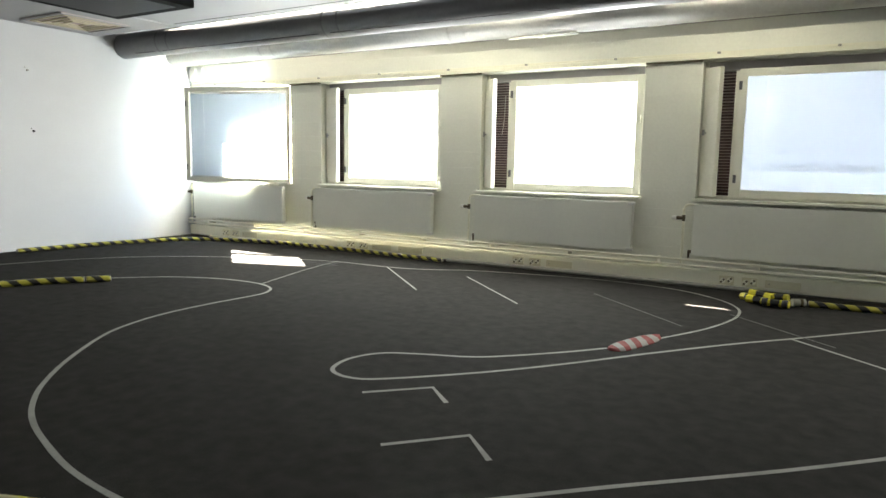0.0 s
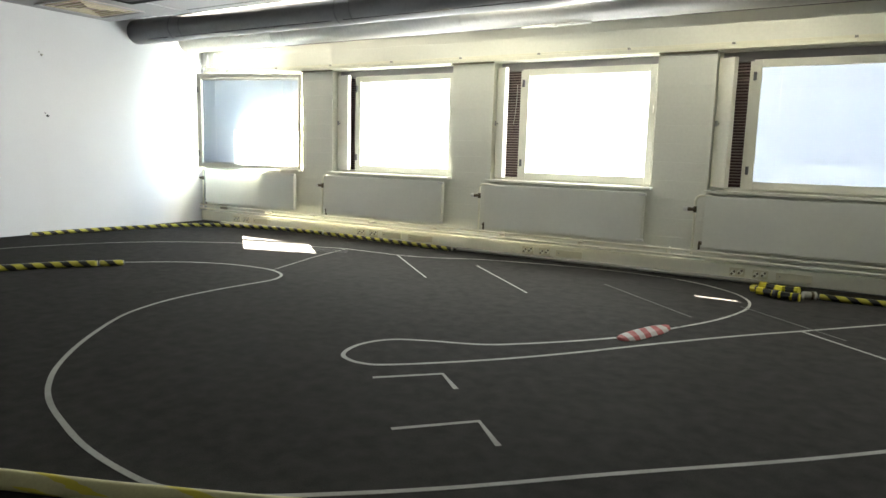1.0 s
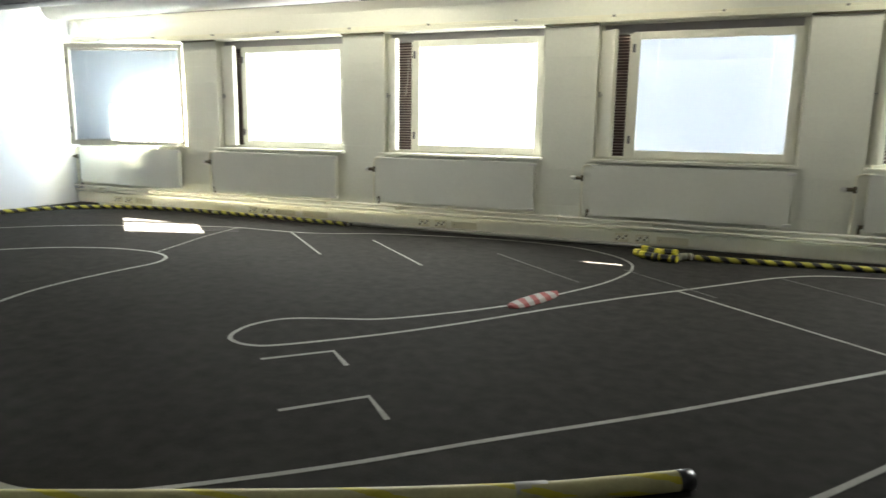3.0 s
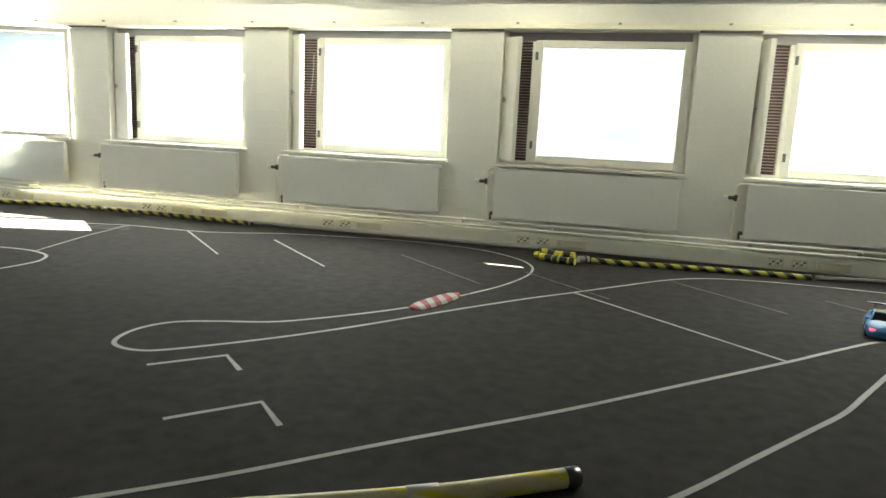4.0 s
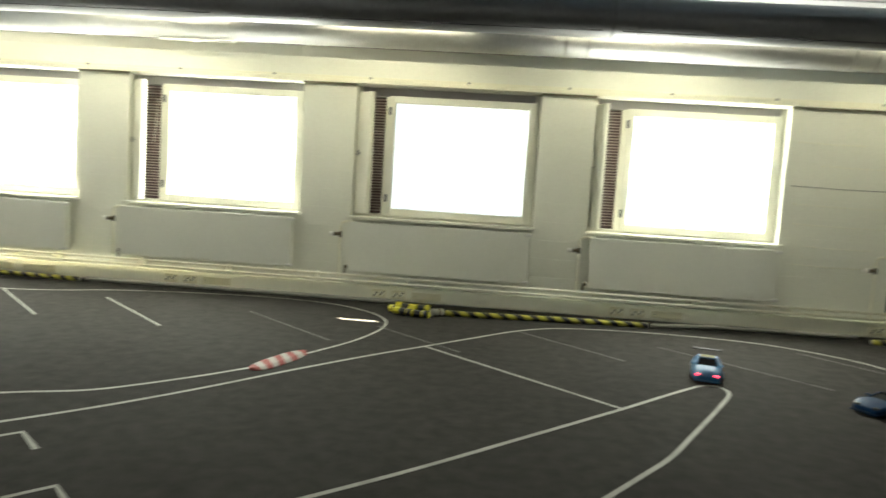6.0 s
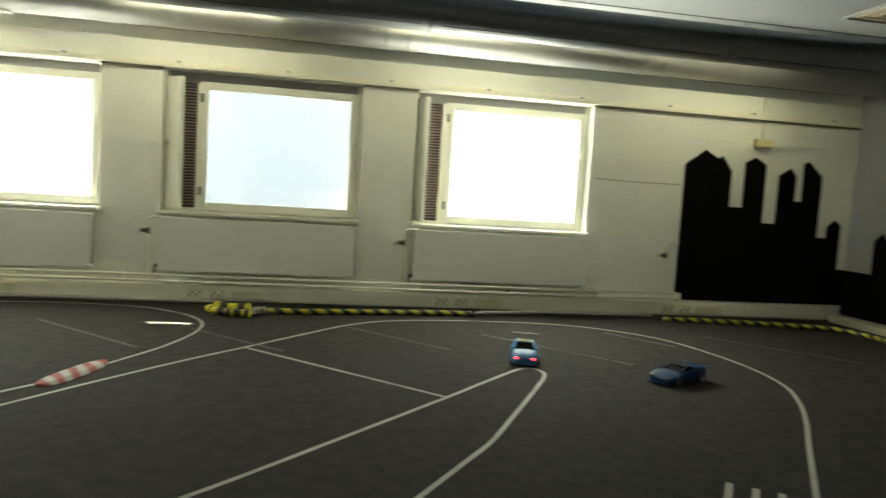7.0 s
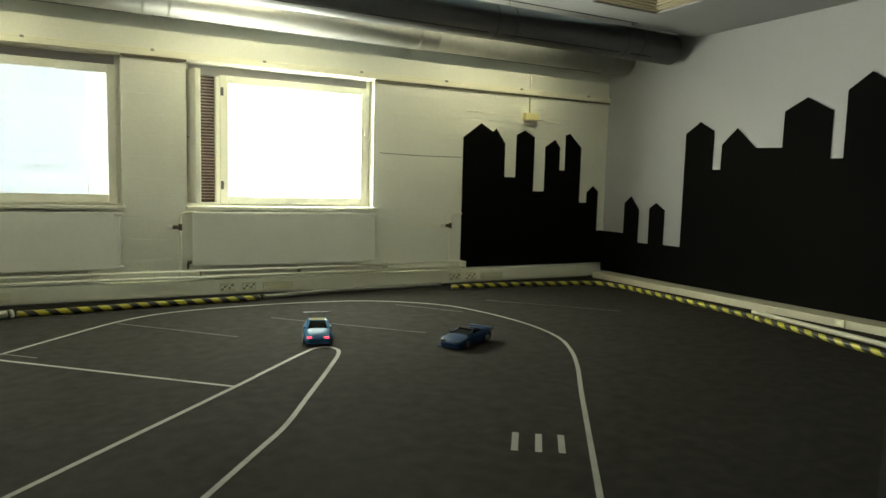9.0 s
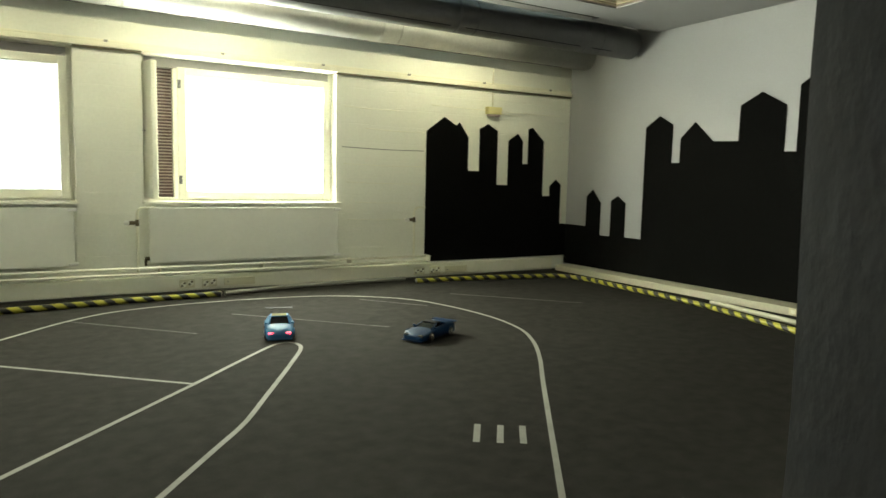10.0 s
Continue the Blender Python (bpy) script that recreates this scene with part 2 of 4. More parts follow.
def put_box(bm, x0, x1, y0, y1, z0, z1, bevel=0.0, m=None):
    vs = bmesh.ops.create_cube(bm, size=1.0)["verts"]
    for v in vs:
        v.co = Vector((x0 + (v.co.x + 0.5) * (x1 - x0), y0 + (v.co.y + 0.5) * (y1 - y0), z0 + (v.co.z + 0.5) * (z1 - z0)))
        if m:
            v.co = m @ v.co
    if bevel:
        es = list({e for v in vs for e in v.link_edges})
        bmesh.ops.bevel(bm, geom=es, offset=bevel, segments=2, affect="EDGES", profile=0.7)
    return bm


def slab(*a, **k):
    return put_box(bmesh.new(), *a, **k)


def put_tube(bm, pts, r, seg=12, caps=True, uvs=False):
    """A round tube along a polyline. With uvs: u runs in metres, v round."""
    pts = [Vector(p) for p in pts]
    lay = bm.loops.layers.uv.verify() if uvs else None
    rings, dist, up = [], [0.0], Vector((0, 0, 1))
    for a, b in zip(pts, pts[1:]):
        dist.append(dist[-1] + (b - a).length)
    for i, p in enumerate(pts):
        d = (pts[min(i + 1, len(pts) - 1)] - pts[max(i - 1, 0)]).normalized()
        ref = up if abs(d.dot(up)) < 0.95 else Vector((1, 0, 0))
        s = d.cross(ref).normalized()
        u = s.cross(d).normalized()
        rings.append([bm.verts.new(p + r * (math.cos(2 * math.pi * j / seg) * s + math.sin(2 * math.pi * j / seg) * u)) for j in range(seg)])
    for i in range(len(rings) - 1):
        for j in range(seg):
            fa = bm.faces.new((rings[i][j], rings[i][(j + 1) % seg], rings[i + 1][(j + 1) % seg], rings[i + 1][j]))
            fa.smooth = True
            if lay:
                for lp, (du, dv) in zip(fa.loops, ((0, 0), (0, 1), (1, 1), (1, 0))):
                    lp[lay].uv = (dist[i + du], (j + dv) / seg)
    if caps:
        bm.faces.new(rings[0][::-1])
        bm.faces.new(rings[-1])
    return bm


def tube(pts, r, seg=12, caps=True, uvs=False):
    return put_tube(bmesh.new(), pts, r, seg, caps, uvs)


def glide(pts, n=6):
    """Points of a smooth line through the given ones (Catmull-Rom)."""
    p = [Vector(q) if len(q) == 3 else Vector((*q, 0)) for q in pts]
    p = [2 * p[0] - p[1]] + p + [2 * p[-1] - p[-2]]
    out = []
    for i in range(1, len(p) - 2):
        a, b, c, d = p[i - 1:i + 3]
        for j in range(n):
            t = j / n
            out.append(0.5 * (2 * b + (c - a) * t + (2 * a - 5 * b + 4 * c - d) * t * t + (3 * b - a - 3 * c + d) * t ** 3))
    return out + [p[-2]]


def ribbon(pts, width, z0, z1):
    """A strip of tape laid flat along a line, with a thickness."""
    bm = bmesh.new()
    pts = [Vector(p) for p in pts]
    row = []
    for i, p in enumerate(pts):
        d = (pts[min(i + 1, len(pts) - 1)] - pts[max(i - 1, 0)]).normalized()
        s = Vector((-d.y, d.x, 0)) * width / 2 * (1 + 0.06 * noise.noise(p * 7))
        row.append([bm.verts.new((q.x, q.y, z)) for q in (p - s, p + s) for z in (z0, z1)])
    for a, b in zip(row, row[1:]):
        bm.faces.new((a[1], a[3], b[3], b[1]))
        bm.faces.new((a[0], a[1], b[1], b[0]))
        bm.faces.new((a[3], a[2], b[2], b[3]))
    return bm


def prism(outline, y0, y1, flip=False):
    """An upright board cut to an outline of (across, height), between two depths; flip swaps the axes."""
    bm = bmesh.new()
    put = (lambda a, z, d: (d, a, z)) if flip else (lambda a, z, d: (a, d, z))
    f = [bm.verts.new(put(a, z, y0)) for a, z in outline]
    b = [bm.verts.new(put(a, z, y1)) for a, z in outline]
    n = len(outline)
    bm.faces.new(f)
    bm.faces.new(b[::-1])
    for i in range(n):
        bm.faces.new((f[i], b[i], b[(i + 1) % n], f[(i + 1) % n]))
    return bm


def structure(name, bm, material, label, category):
    return tagged(part(name, bm, material), label, category, kind="structure")


# ---- the room ----
structure("floor", slab(XL - 0.3, XR + 0.3, YS - 0.3, YN + WALL, -0.2, 0), M_FLOOR, "dark grey needle-felt carpet floor with taped lines", "floor")
structure("wall_west", slab(XL - 0.25, XL, YS, YN, 0, ZU), M_WALL, "plain white painted side wall beside the open window", "wall")
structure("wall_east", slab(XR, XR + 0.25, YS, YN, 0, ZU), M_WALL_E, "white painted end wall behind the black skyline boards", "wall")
structure("wall_south", slab(XL - 0.25, XR + 0.25, YS - 0.25, YS, 0, ZU), M_WALL, "plain white wall closing the room", "wall")

bm = bmesh.new()
edges = [XL - 0.25] + [c for x in OPEN_X for c in (x, x + OPEN_W)] + [XR + 0.25]
put_box(bm, edges[0], edges[-1], YN, YN + WALL, 0, OPEN_Z0)
put_box(bm, edges[0], edges[-1], YN, YN + WALL, OPEN_Z1, ZU)
for a, b in zip(edges[::2], edges[1::2]):
    put_box(bm, a, b, YN, YN + WALL, OPEN_Z0, OPEN_Z1)
bmesh.ops.remove_doubles(bm, verts=bm.verts, dist=0.0005)
structure("wall_north", bm, M_WALL_N, "cream painted board-marked concrete wall with five window openings", "wall")

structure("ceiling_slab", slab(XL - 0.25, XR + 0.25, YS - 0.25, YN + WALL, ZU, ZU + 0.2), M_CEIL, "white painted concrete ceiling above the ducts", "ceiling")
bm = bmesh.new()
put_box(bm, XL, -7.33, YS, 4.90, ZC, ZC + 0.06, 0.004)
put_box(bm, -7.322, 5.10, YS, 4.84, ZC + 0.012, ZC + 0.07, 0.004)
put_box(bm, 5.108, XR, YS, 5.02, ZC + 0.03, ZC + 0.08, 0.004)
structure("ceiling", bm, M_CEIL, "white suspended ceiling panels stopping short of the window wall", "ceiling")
structure("ceiling_trim", slab(-7.32, 5.10, 4.842, 4.93, ZC + 0.03, ZC + 0.075, bevel=0.004), M_DARK, "dark edge profile along the suspended ceiling", "trim")

# grooves between the boards of the concrete
for xa, xb, z in ((2.93, 3.92, 1.432), (2.95, 3.93, 1.255), (3.0, 3.7, 0.66), (4.0, 5.9, 1.95), (2.95, 3.6, 1.86), (3.2, 3.93, 1.64), (2.98, 3.9, 1.06), (3.1, 3.75, 0.845)):
    structure("trim_groove", tube(glide([(xa, YN - 0.0005, z + 0.01), ((xa + xb) / 2, YN - 0.0005, z), (xb, YN - 0.0005, z + 0.004)], 8), 0.0035, 6), M_BOARD_EDGE if z > 1.4 and z < 1.5 else M_TRIM, "hairline crack in the painted concrete wall", "trim")

# rail above the windows
rail = thing("trim_rail", "cream painted curtain rail fixed above the windows", "trim", kind="structure")
part("profile", slab(XL + 0.02, XR - 0.01, YN - 0.045, YN - 0.003, 2.205, 2.25, bevel=0.006), M_TRIM, rail)
part("upper_track", slab(XL + 0.02, XR - 0.01, YN - 0.026, YN - 0.003, 2.253, 2.275, bevel=0.004), M_TRIM, rail)
# dark strips stand in for the rail's shadow on the piers between windows
for xa, xb in zip(edges[::2], edges[1::2]):
    part("rail_shadow_strip", slab(max(xa, XL + 0.02), min(xb, XR - 0.01), YN - 0.036, YN - 0.003, 2.188, 2.2045), M_OLIVE, rail, "dark strip painted as the shadow under the rail")
for i in range(15):
    x = -8.3 + i * 1.0
    bm = slab(x - 0.014, x + 0.014, YN - 0.05, YN - 0.002, 2.2505, 2.27, bevel=0.005)
    part("bracket", bm, M_FOAM, rail)

# cable trunking, its sockets, the heating pipes
trunk = thing("trim_trunking", "cream plastic cable trunking along the foot of the wall", "cable trunking", kind="structure")
part("channel", slab(XL + 0.01, XR - 0.3, YN - 0.10, YN - 0.003, 0.012, 0.160, bevel=0.008), M_TRIM, trunk)
part("cover", slab(XL + 0.01, XR - 0.3, YN - 0.106, YN - 0.101, 0.03, 0.145, bevel=0.002), M_TRIM, trunk)
structure("baseboard", slab(XL, XR - 0.28, YN - 0.09, YN - 0.002, 0, 0.011), M_SKIRT, "dark skirting strip under the trunking", "baseboard")
bm = slab(5.79, XR - 0.002, YS + 0.05, YN - 0.155, 0, 0.07, bevel=0.006)
structure("baseboard_east", bm, M_PLINTH, "white painted low plinth along the end wall", "baseboard")

heat = thing("heating_pipe", "two cream painted heating pipes running low along the wall", "pipe")
part("flow_pipe", tube([(XL + 0.02, YN - 0.135, 0.252), (3.9, YN - 0.135, 0.252)], 0.0125, 10), M_PIPE, heat)
part("return_pipe", tube([(XL + 0.02, YN - 0.135, 0.196), (3.9, YN - 0.135, 0.196)], 0.0125, 10), M_PIPE, heat)
for i in range(14):
    x = -8.4 + 0.95 * i
    part("pipe_clip", slab(x - 0.008, x + 0.008, YN - 0.137, YN - 0.002, 0.188, 0.258, bevel=0.003), M_PIPE, heat)


def socket_plate(x, z=0.083, n=2):
    s = thing("wall_socket", "cream double socket with two dark recessed outlets", "socket", (x, YN - 0.107, z), group="sockets in the trunking")
    part("plate", slab(-0.068, 0.068, -0.012, 0.0, -0.042, 0.042, bevel=0.004), M_CREAMP, s)
    for dx, dz in ((-0.036, -0.006), (0.03, 0.006)):
        bm = bmesh.new()
        bmesh.ops.create_cone(bm, cap_ends=True, segments=18, radius1=0.027, radius2=0.027, depth=0.006, matrix=pose(dx, -0.0125, dz, 90))
        ring = part("outlet", bm, M_TRIM, s)
        bm = bmesh.new()
        for px, pz in ((-0.011, -0.012), (0.011, 0.012)):
            bmesh.ops.create_cone(bm, cap_ends=True, segments=10, radius1=0.011, radius2=0.011, depth=0.003, matrix=pose(dx + px, -0.0165, dz + pz, 90))
        part("pin_hole", bm, M_OLIVE, ring)
    return s


def blank_plate(x, wide):
    b = thing("cover_plate", "plain cream blanking plate on the trunking", "cover plate", (x, YN - 0.107, 0.083), group="plates in the trunking")
    part("plate", slab(-wide / 2, wide / 2, -0.010, 0.0, -0.036, 0.036, bevel=0.004), M_CREAMP, b)
    part("screw", slab(-wide / 2 + 0.03, -wide / 2 + 0.038, -0.012, -0.009, -0.004, 0.004), M_DARK, b)
    return b


for x in (-8.05, -5.69, -3.29, -1.08, 1.33, 3.83):
    socket_plate(x)
    socket_plate(x + 0.205)
    blank_plate(x + 0.49, 0.30)
    if x in (-5.69,):
        blank_plate(x + 0.93, 0.36)
east = thing("wall_socket", "single cream socket on the low plinth", "socket", (5.788, 3.05, 0.04), 90)
part("plate", slab(-0.04, 0.04, -0.0, 0.014, -0.03, 0.03, bevel=0.004), M_CREAMP, east)
part("outlet", slab(-0.02, 0.02, 0.013, 0.017, -0.016, 0.016, bevel=0.003), M_TRIM, east)


# ---- windows ----
FY = YN + 0.13        # front of the window frames


def blind(x0, x1, z0, z1, y, tilt, label, parent_pose=None, pitch=0.024, open_below=0.0, made_of=None, gap=None):
    made_of, half = made_of or M_SLAT, 0.0145 if tilt < -65 else 0.0125
    b = thing("venetian_blind", label, "blind", (0, 0, 0), group="blinds between the panes")
    me = mesh_of(put_box(bmesh.new(), x0, x1, -half, half, -0.0006, 0.0006, m=Matrix.Rotation(radians(tilt), 4, "X")), "slat", made_of)
    def strip(xa, xb, turn, wide):
        return mesh_of(put_box(bmesh.new(), xa, xb, -wide, wide, -0.0006, 0.0006, m=Matrix.Rotation(radians(turn), 4, "X")), "slat", made_of)
    low = [strip(x0, -1.05, tilt, half), strip(-1.05, x1, 38, 0.0125)] if open_below else []
    torn = [strip(x0, gap[1], tilt, half), strip(gap[2], x1, tilt, half)] if gap else []
    n = int((z1 - z0 - 0.03) / pitch) + 1
    for i in range(n):
        z = z1 - 0.035 - pitch * i
        for data in (low if z < open_below else torn if gap and abs(z - gap[0]) < pitch * 1.01 else [me]):
            o = new("slat", data)
            o.parent = b
            o.location = (0, y, z)
    part("head_rail", slab(x0, x1, y - 0.013, y + 0.013, z1 - 0.024, z1, bevel=0.002), M_WHITE, b)
    part("bottom_rail", slab(x0, x1, y - 0.011, y + 0.011, z0, z0 + 0.012, bevel=0.002), M_WHITE, b)
    for u in (0.15, 0.85):
        x = x0 + (x1 - x0) * u
        part("ladder_cord", tube([(x, y - 0.014, z0), (x, y - 0.014, z1)], 0.0014, 5), M_WHITE, b)
    part("tilt_wand", tube([(x1 - 0.09, y - 0.02, z1 - 0.02), (x1 - 0.085, y - 0.02, z1 - 0.45)], 0.003, 6), M_WHITE, b)
    if parent_pose:
        b.matrix_world = parent_pose
    return b


def bars(owner, name, x0, x1, z0, z1, y0, y1, wd, material, bev=0.006):
    """Four bars of a rectangular frame, each a part."""
    for a, b, c, d in ((x0, x0 + wd, z0, z1), (x1 - wd, x1, z0, z1), (x0 + wd, x1 - wd, z0, z0 + wd), (x0 + wd, x1 - wd, z1 - wd, z1)):
        part(name, slab(a, b, y0, y1, c, d, bevel=bev), material, owner)


def window(k):
    x0, x1 = OPEN_X[k], OPEN_X[k] + OPEN_W
    wd = thing("window_%d" % (k + 1), "cream enamelled window with a narrow vent hatch and blinds between its panes" if k else "cream window frame whose inner sash stands open", "window", kind="structure")
    xm = x0 + 0.335                     # between vent and light
    # frame in the opening
    part("outer_frame", slab(x0, x0 + 0.035, FY, FY + 0.12, OPEN_Z0, OPEN_Z1, bevel=0.004), M_FRAME, wd)
    part("outer_frame", slab(x1 - 0.045, x1, FY, FY + 0.12, OPEN_Z0, OPEN_Z1, bevel=0.004), M_FRAME, wd)
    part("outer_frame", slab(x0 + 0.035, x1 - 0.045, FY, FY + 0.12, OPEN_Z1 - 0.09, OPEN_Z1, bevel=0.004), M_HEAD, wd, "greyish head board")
    part("outer_frame", slab(x0 + 0.035, x1 - 0.045, FY, FY + 0.12, OPEN_Z0, OPEN_Z0 + 0.035, bevel=0.004), M_FRAME, wd)
    part("mullion", slab(xm - 0.05, xm, FY, FY + 0.12, OPEN_Z0 + 0.035, OPEN_Z1 - 0.09, bevel=0.004), M_FRAME, wd)
    part("window_sill", slab(x0 - 0.015, x1 + 0.02, YN - 0.10, FY + 0.01, OPEN_Z0 - 0.022, OPEN_Z0 + 0.003, bevel=0.006), M_FRAME, wd)
    # the vent: brown slats behind, a hatch ajar in front
    part("vent_back", slab(x0 + 0.03, xm - 0.045, FY + 0.085, FY + 0.1, OPEN_Z0 + 0.03, OPEN_Z1 - 0.085), M_LOUVRE_F, wd)
    me = mesh_of(put_box(bmesh.new(), x0 + 0.037, xm - 0.052, -0.016, 0.016, -0.0022, 0.0022, m=Matrix.Rotation(radians(-10), 4, "X")), "vent_slat", M_LOUVRE)
    for i in range(40):
        o = new("vent_slat", me)
        o.parent, o.location = wd, (0, FY + 0.055, OPEN_Z0 + 0.07 + i * 0.0296)
    ang = (4, 12, 38, 38, 74)[k]
    wide = 0.225 if k == 1 else 0.20
    hatch = new("vent_hatch", mesh_of(put_box(bmesh.new(), 0, wide, -0.055, 0.0, OPEN_Z0 + 0.03, OPEN_Z1 - 0.06, 0.012), "vent_hatch", M_FRAME))
    hatch.parent, hatch["label"] = wd, "cream vent hatch standing ajar"
    hatch.matrix_world = pose(x0 + (0.065 if k == 4 else 0.04), FY - 0.01, 0, 0, 0, -ang)
    bm = bmesh.new()
    put_box(bm, 0.055, 0.066, -0.085, -0.05, 1.50, 1.512, 0.003)
    put_box(bm, 0.045, 0.076, -0.092, -0.082, 1.48, 1.535, 0.004)
    part("handle", bm, M_DUCT, hatch, "small metal handle")
    if k == 2:
        part("cord", tube(glide([(xm - 0.10, FY + 0.02, 1.95), (xm - 0.105, FY + 0.01, 1.7), (xm - 0.13, FY + 0.01, 1.5)], 5), 0.004, 6), M_WHITE, wd, "white hanging cord")
    if k:
        bars(wd, "sash", xm - 0.014, x1 - 0.033, OPEN_Z0 + 0.022, OPEN_Z1 - 0.078, FY - 0.03, FY - 0.001, 0.075, M_FRAME)
        pane = part("pane", slab(xm + 0.055, x1 - 0.1, FY - 0.016, FY - 0.012, OPEN_Z0 + 0.09, OPEN_Z1 - 0.144), M_GLASS, wd)
        pane.visible_shadow = False
        for z in (1.06, 1.96):
            part("hinge", slab(xm - 0.012, xm + 0.016, FY - 0.045, FY - 0.029, z - 0.04, z + 0.04, bevel=0.004), M_DUCT_D, wd)
            part("hinge", slab(x1 - 0.062, x1 - 0.04, FY - 0.045, FY - 0.029, z - 0.045, z + 0.045, bevel=0.004), M_FRAME, wd)
        part("catch", slab(x1 - 0.075, x1 - 0.055, FY - 0.055, FY - 0.029, 1.62, 1.70, bevel=0.004), M_FRAME, wd)
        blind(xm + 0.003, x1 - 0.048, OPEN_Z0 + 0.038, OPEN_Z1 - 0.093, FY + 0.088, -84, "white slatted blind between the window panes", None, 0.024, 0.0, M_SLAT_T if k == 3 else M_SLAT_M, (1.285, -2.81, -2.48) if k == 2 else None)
    else:
        # the open inner sash, hinged at the far jamb
        w2, z0, z1 = 1.62, OPEN_Z0 - 0.005, OPEN_Z1 - 0.02
        sash = new("open_sash")
        sash.parent, sash["label"] = wd, "open inner sash with a blind behind its glass"
        sm = pose(x1 - 0.008, YN - 0.005, 0, 0, 0, SASH_TURN)
        sash.matrix_world = sm
        for a, b, c, d in ((-w2, -w2 + 0.062, z0, z1), (-0.05, 0, z0, z1), (-w2 + 0.062, -0.05, z0, z0 + 0.062), (-w2 + 0.062, -0.05, z1 - 0.062, z1)):
            o = part("sash_bar", slab(a, b, -0.022, 0.022, c, d, bevel=0.006), M_FRAME)
            o.parent = sash
        pane = part("pane", slab(-w2 + 0.06, -0.06, -0.003, 0.001, z0 + 0.06, z1 - 0.06), M_GLASS)
        pane.parent, pane.visible_shadow = sash, False
        for z in (1.05, 1.95):
            part("lock", slab(-w2 + 0.012, -w2 + 0.03, -0.03, -0.018, z - 0.04, z + 0.04, bevel=0.004), M_DUCT_D, sash)
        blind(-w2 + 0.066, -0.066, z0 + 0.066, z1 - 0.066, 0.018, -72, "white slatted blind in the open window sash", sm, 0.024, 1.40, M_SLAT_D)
    return wd


for k in range(5):
    window(k)

# painted box in the corner above the open window
cb = thing("corner_box", "small white box fixed high in the window corner", "junction box", (XL + 0.14, YN - 0.004, 2.42))
part("box_body", slab(-0.09, 0.03, -0.07, 0, -0.09, 0.1, bevel=0.008), M_WHITE, cb)
part("box_lid", slab(0.045, 0.16, -0.05, 0, -0.09, 0.1, bevel=0.006), M_WHITE, cb)


# ---- radiators ----
def valve(owner, x, y, z):
    """Thermostat head on its brass body, with the riser from the pipes below."""
    bm = bmesh.new()
    for xa, r in ((-0.078, 0.020), (-0.060, 0.0235)):
        bmesh.ops.create_cone(bm, cap_ends=True, segments=14, radius1=r, radius2=r * 0.95, depth=0.021, matrix=pose(x + xa, y, z, 0, 90))
    part("thermostat_head", bm, M_WHITE, owner, "white thermostat head")
    bm = bmesh.new()
    bmesh.ops.create_cone(bm, cap_ends=True, segments=12, radius1=0.019, radius2=0.017, depth=0.06, matrix=pose(x - 0.018, y, z, 0, 90))
    bmesh.ops.create_cone(bm, cap_ends=True, segments=12, radius1=0.016, radius2=0.016, depth=0.06, matrix=pose(x + 0.02, y, z, 0, 0))
    part("valve_body", bm, M_BRASS, owner, "dark brass valve body")
    up = glide([(x + 0.02, y, z + 0.02), (x + 0.02, y, z + 0.085), (x + 0.035, y, z + 0.12), (x + 0.07, y, z + 0.135), (x + 0.16, y, z + 0.137)], 5)
    part("feed_pipe", tube(up, 0.012, 8), M_TRIM, owner)
    part("riser", tube(glide([(x + 0.02, y, z - 0.02), (x + 0.02, y, 0.32), (x + 0.015, y - 0.005, 0.26), (x + 0.02, y, 0.215)], 5), 0.012, 8), M_TRIM, owner)


def radiator(k):
    x0, x1, y0, y1 = OPEN_X[k] + 0.02, OPEN_X[k] + OPEN_W - 0.03, YN - 0.155, YN - 0.095
    r = thing("radiator", "flat cream steel panel radiator below the window", "radiator", group="radiators under the windows")
    part("front_panel", slab(x0, x1, y0, y0 + 0.018, 0.295, 0.805, bevel=0.006), M_RAD, r)
    part("back_panel", slab(x0 + 0.01, x1 - 0.01, y1 - 0.016, y1, 0.30, 0.80, bevel=0.006), M_RAD, r)
    part("side_cover", slab(x1 + 0.001, x1 + 0.007, y0 + 0.004, y1, 0.33, 0.77, bevel=0.002), M_RAD, r)
    for x in (x0 + 0.3, x1 - 0.3):
        part("wall_bracket", slab(x - 0.015, x + 0.015, y1 + 0.001, YN - 0.001, 0.35, 0.75), M_DARK, r)
    for z in (0.312, 0.785):
        part("end_plug", slab(x1 - 0.045, x1 + 0.026, y0 - 0.008, y0 + 0.03, z - 0.013, z + 0.013, bevel=0.006), M_WHITE, r)
    bm = bmesh.new()
    bmesh.ops.create_cone(bm, cap_ends=True, segments=12, radius1=0.018, radius2=0.018, depth=0.05, matrix=pose(x0 - 0.012, YN - 0.115, 0.335, 0, 90))
    bmesh.ops.create_cone(bm, cap_ends=True, segments=12, radius1=0.011, radius2=0.011, depth=0.06, matrix=pose(x0 - 0.03, YN - 0.115, 0.30))
    part("return_valve", bm, M_BRASS, r, "dark brass return valve")
    valve(r, x0 - 0.115, YN - 0.115, 0.665)
    return r


for k in range(5):
    radiator(k)
stub = thing("radiator_valve", "thermostat valve on a capped pipe beside the black boards", "valve")
valve(stub, 3.73, YN - 0.115, 0.665)


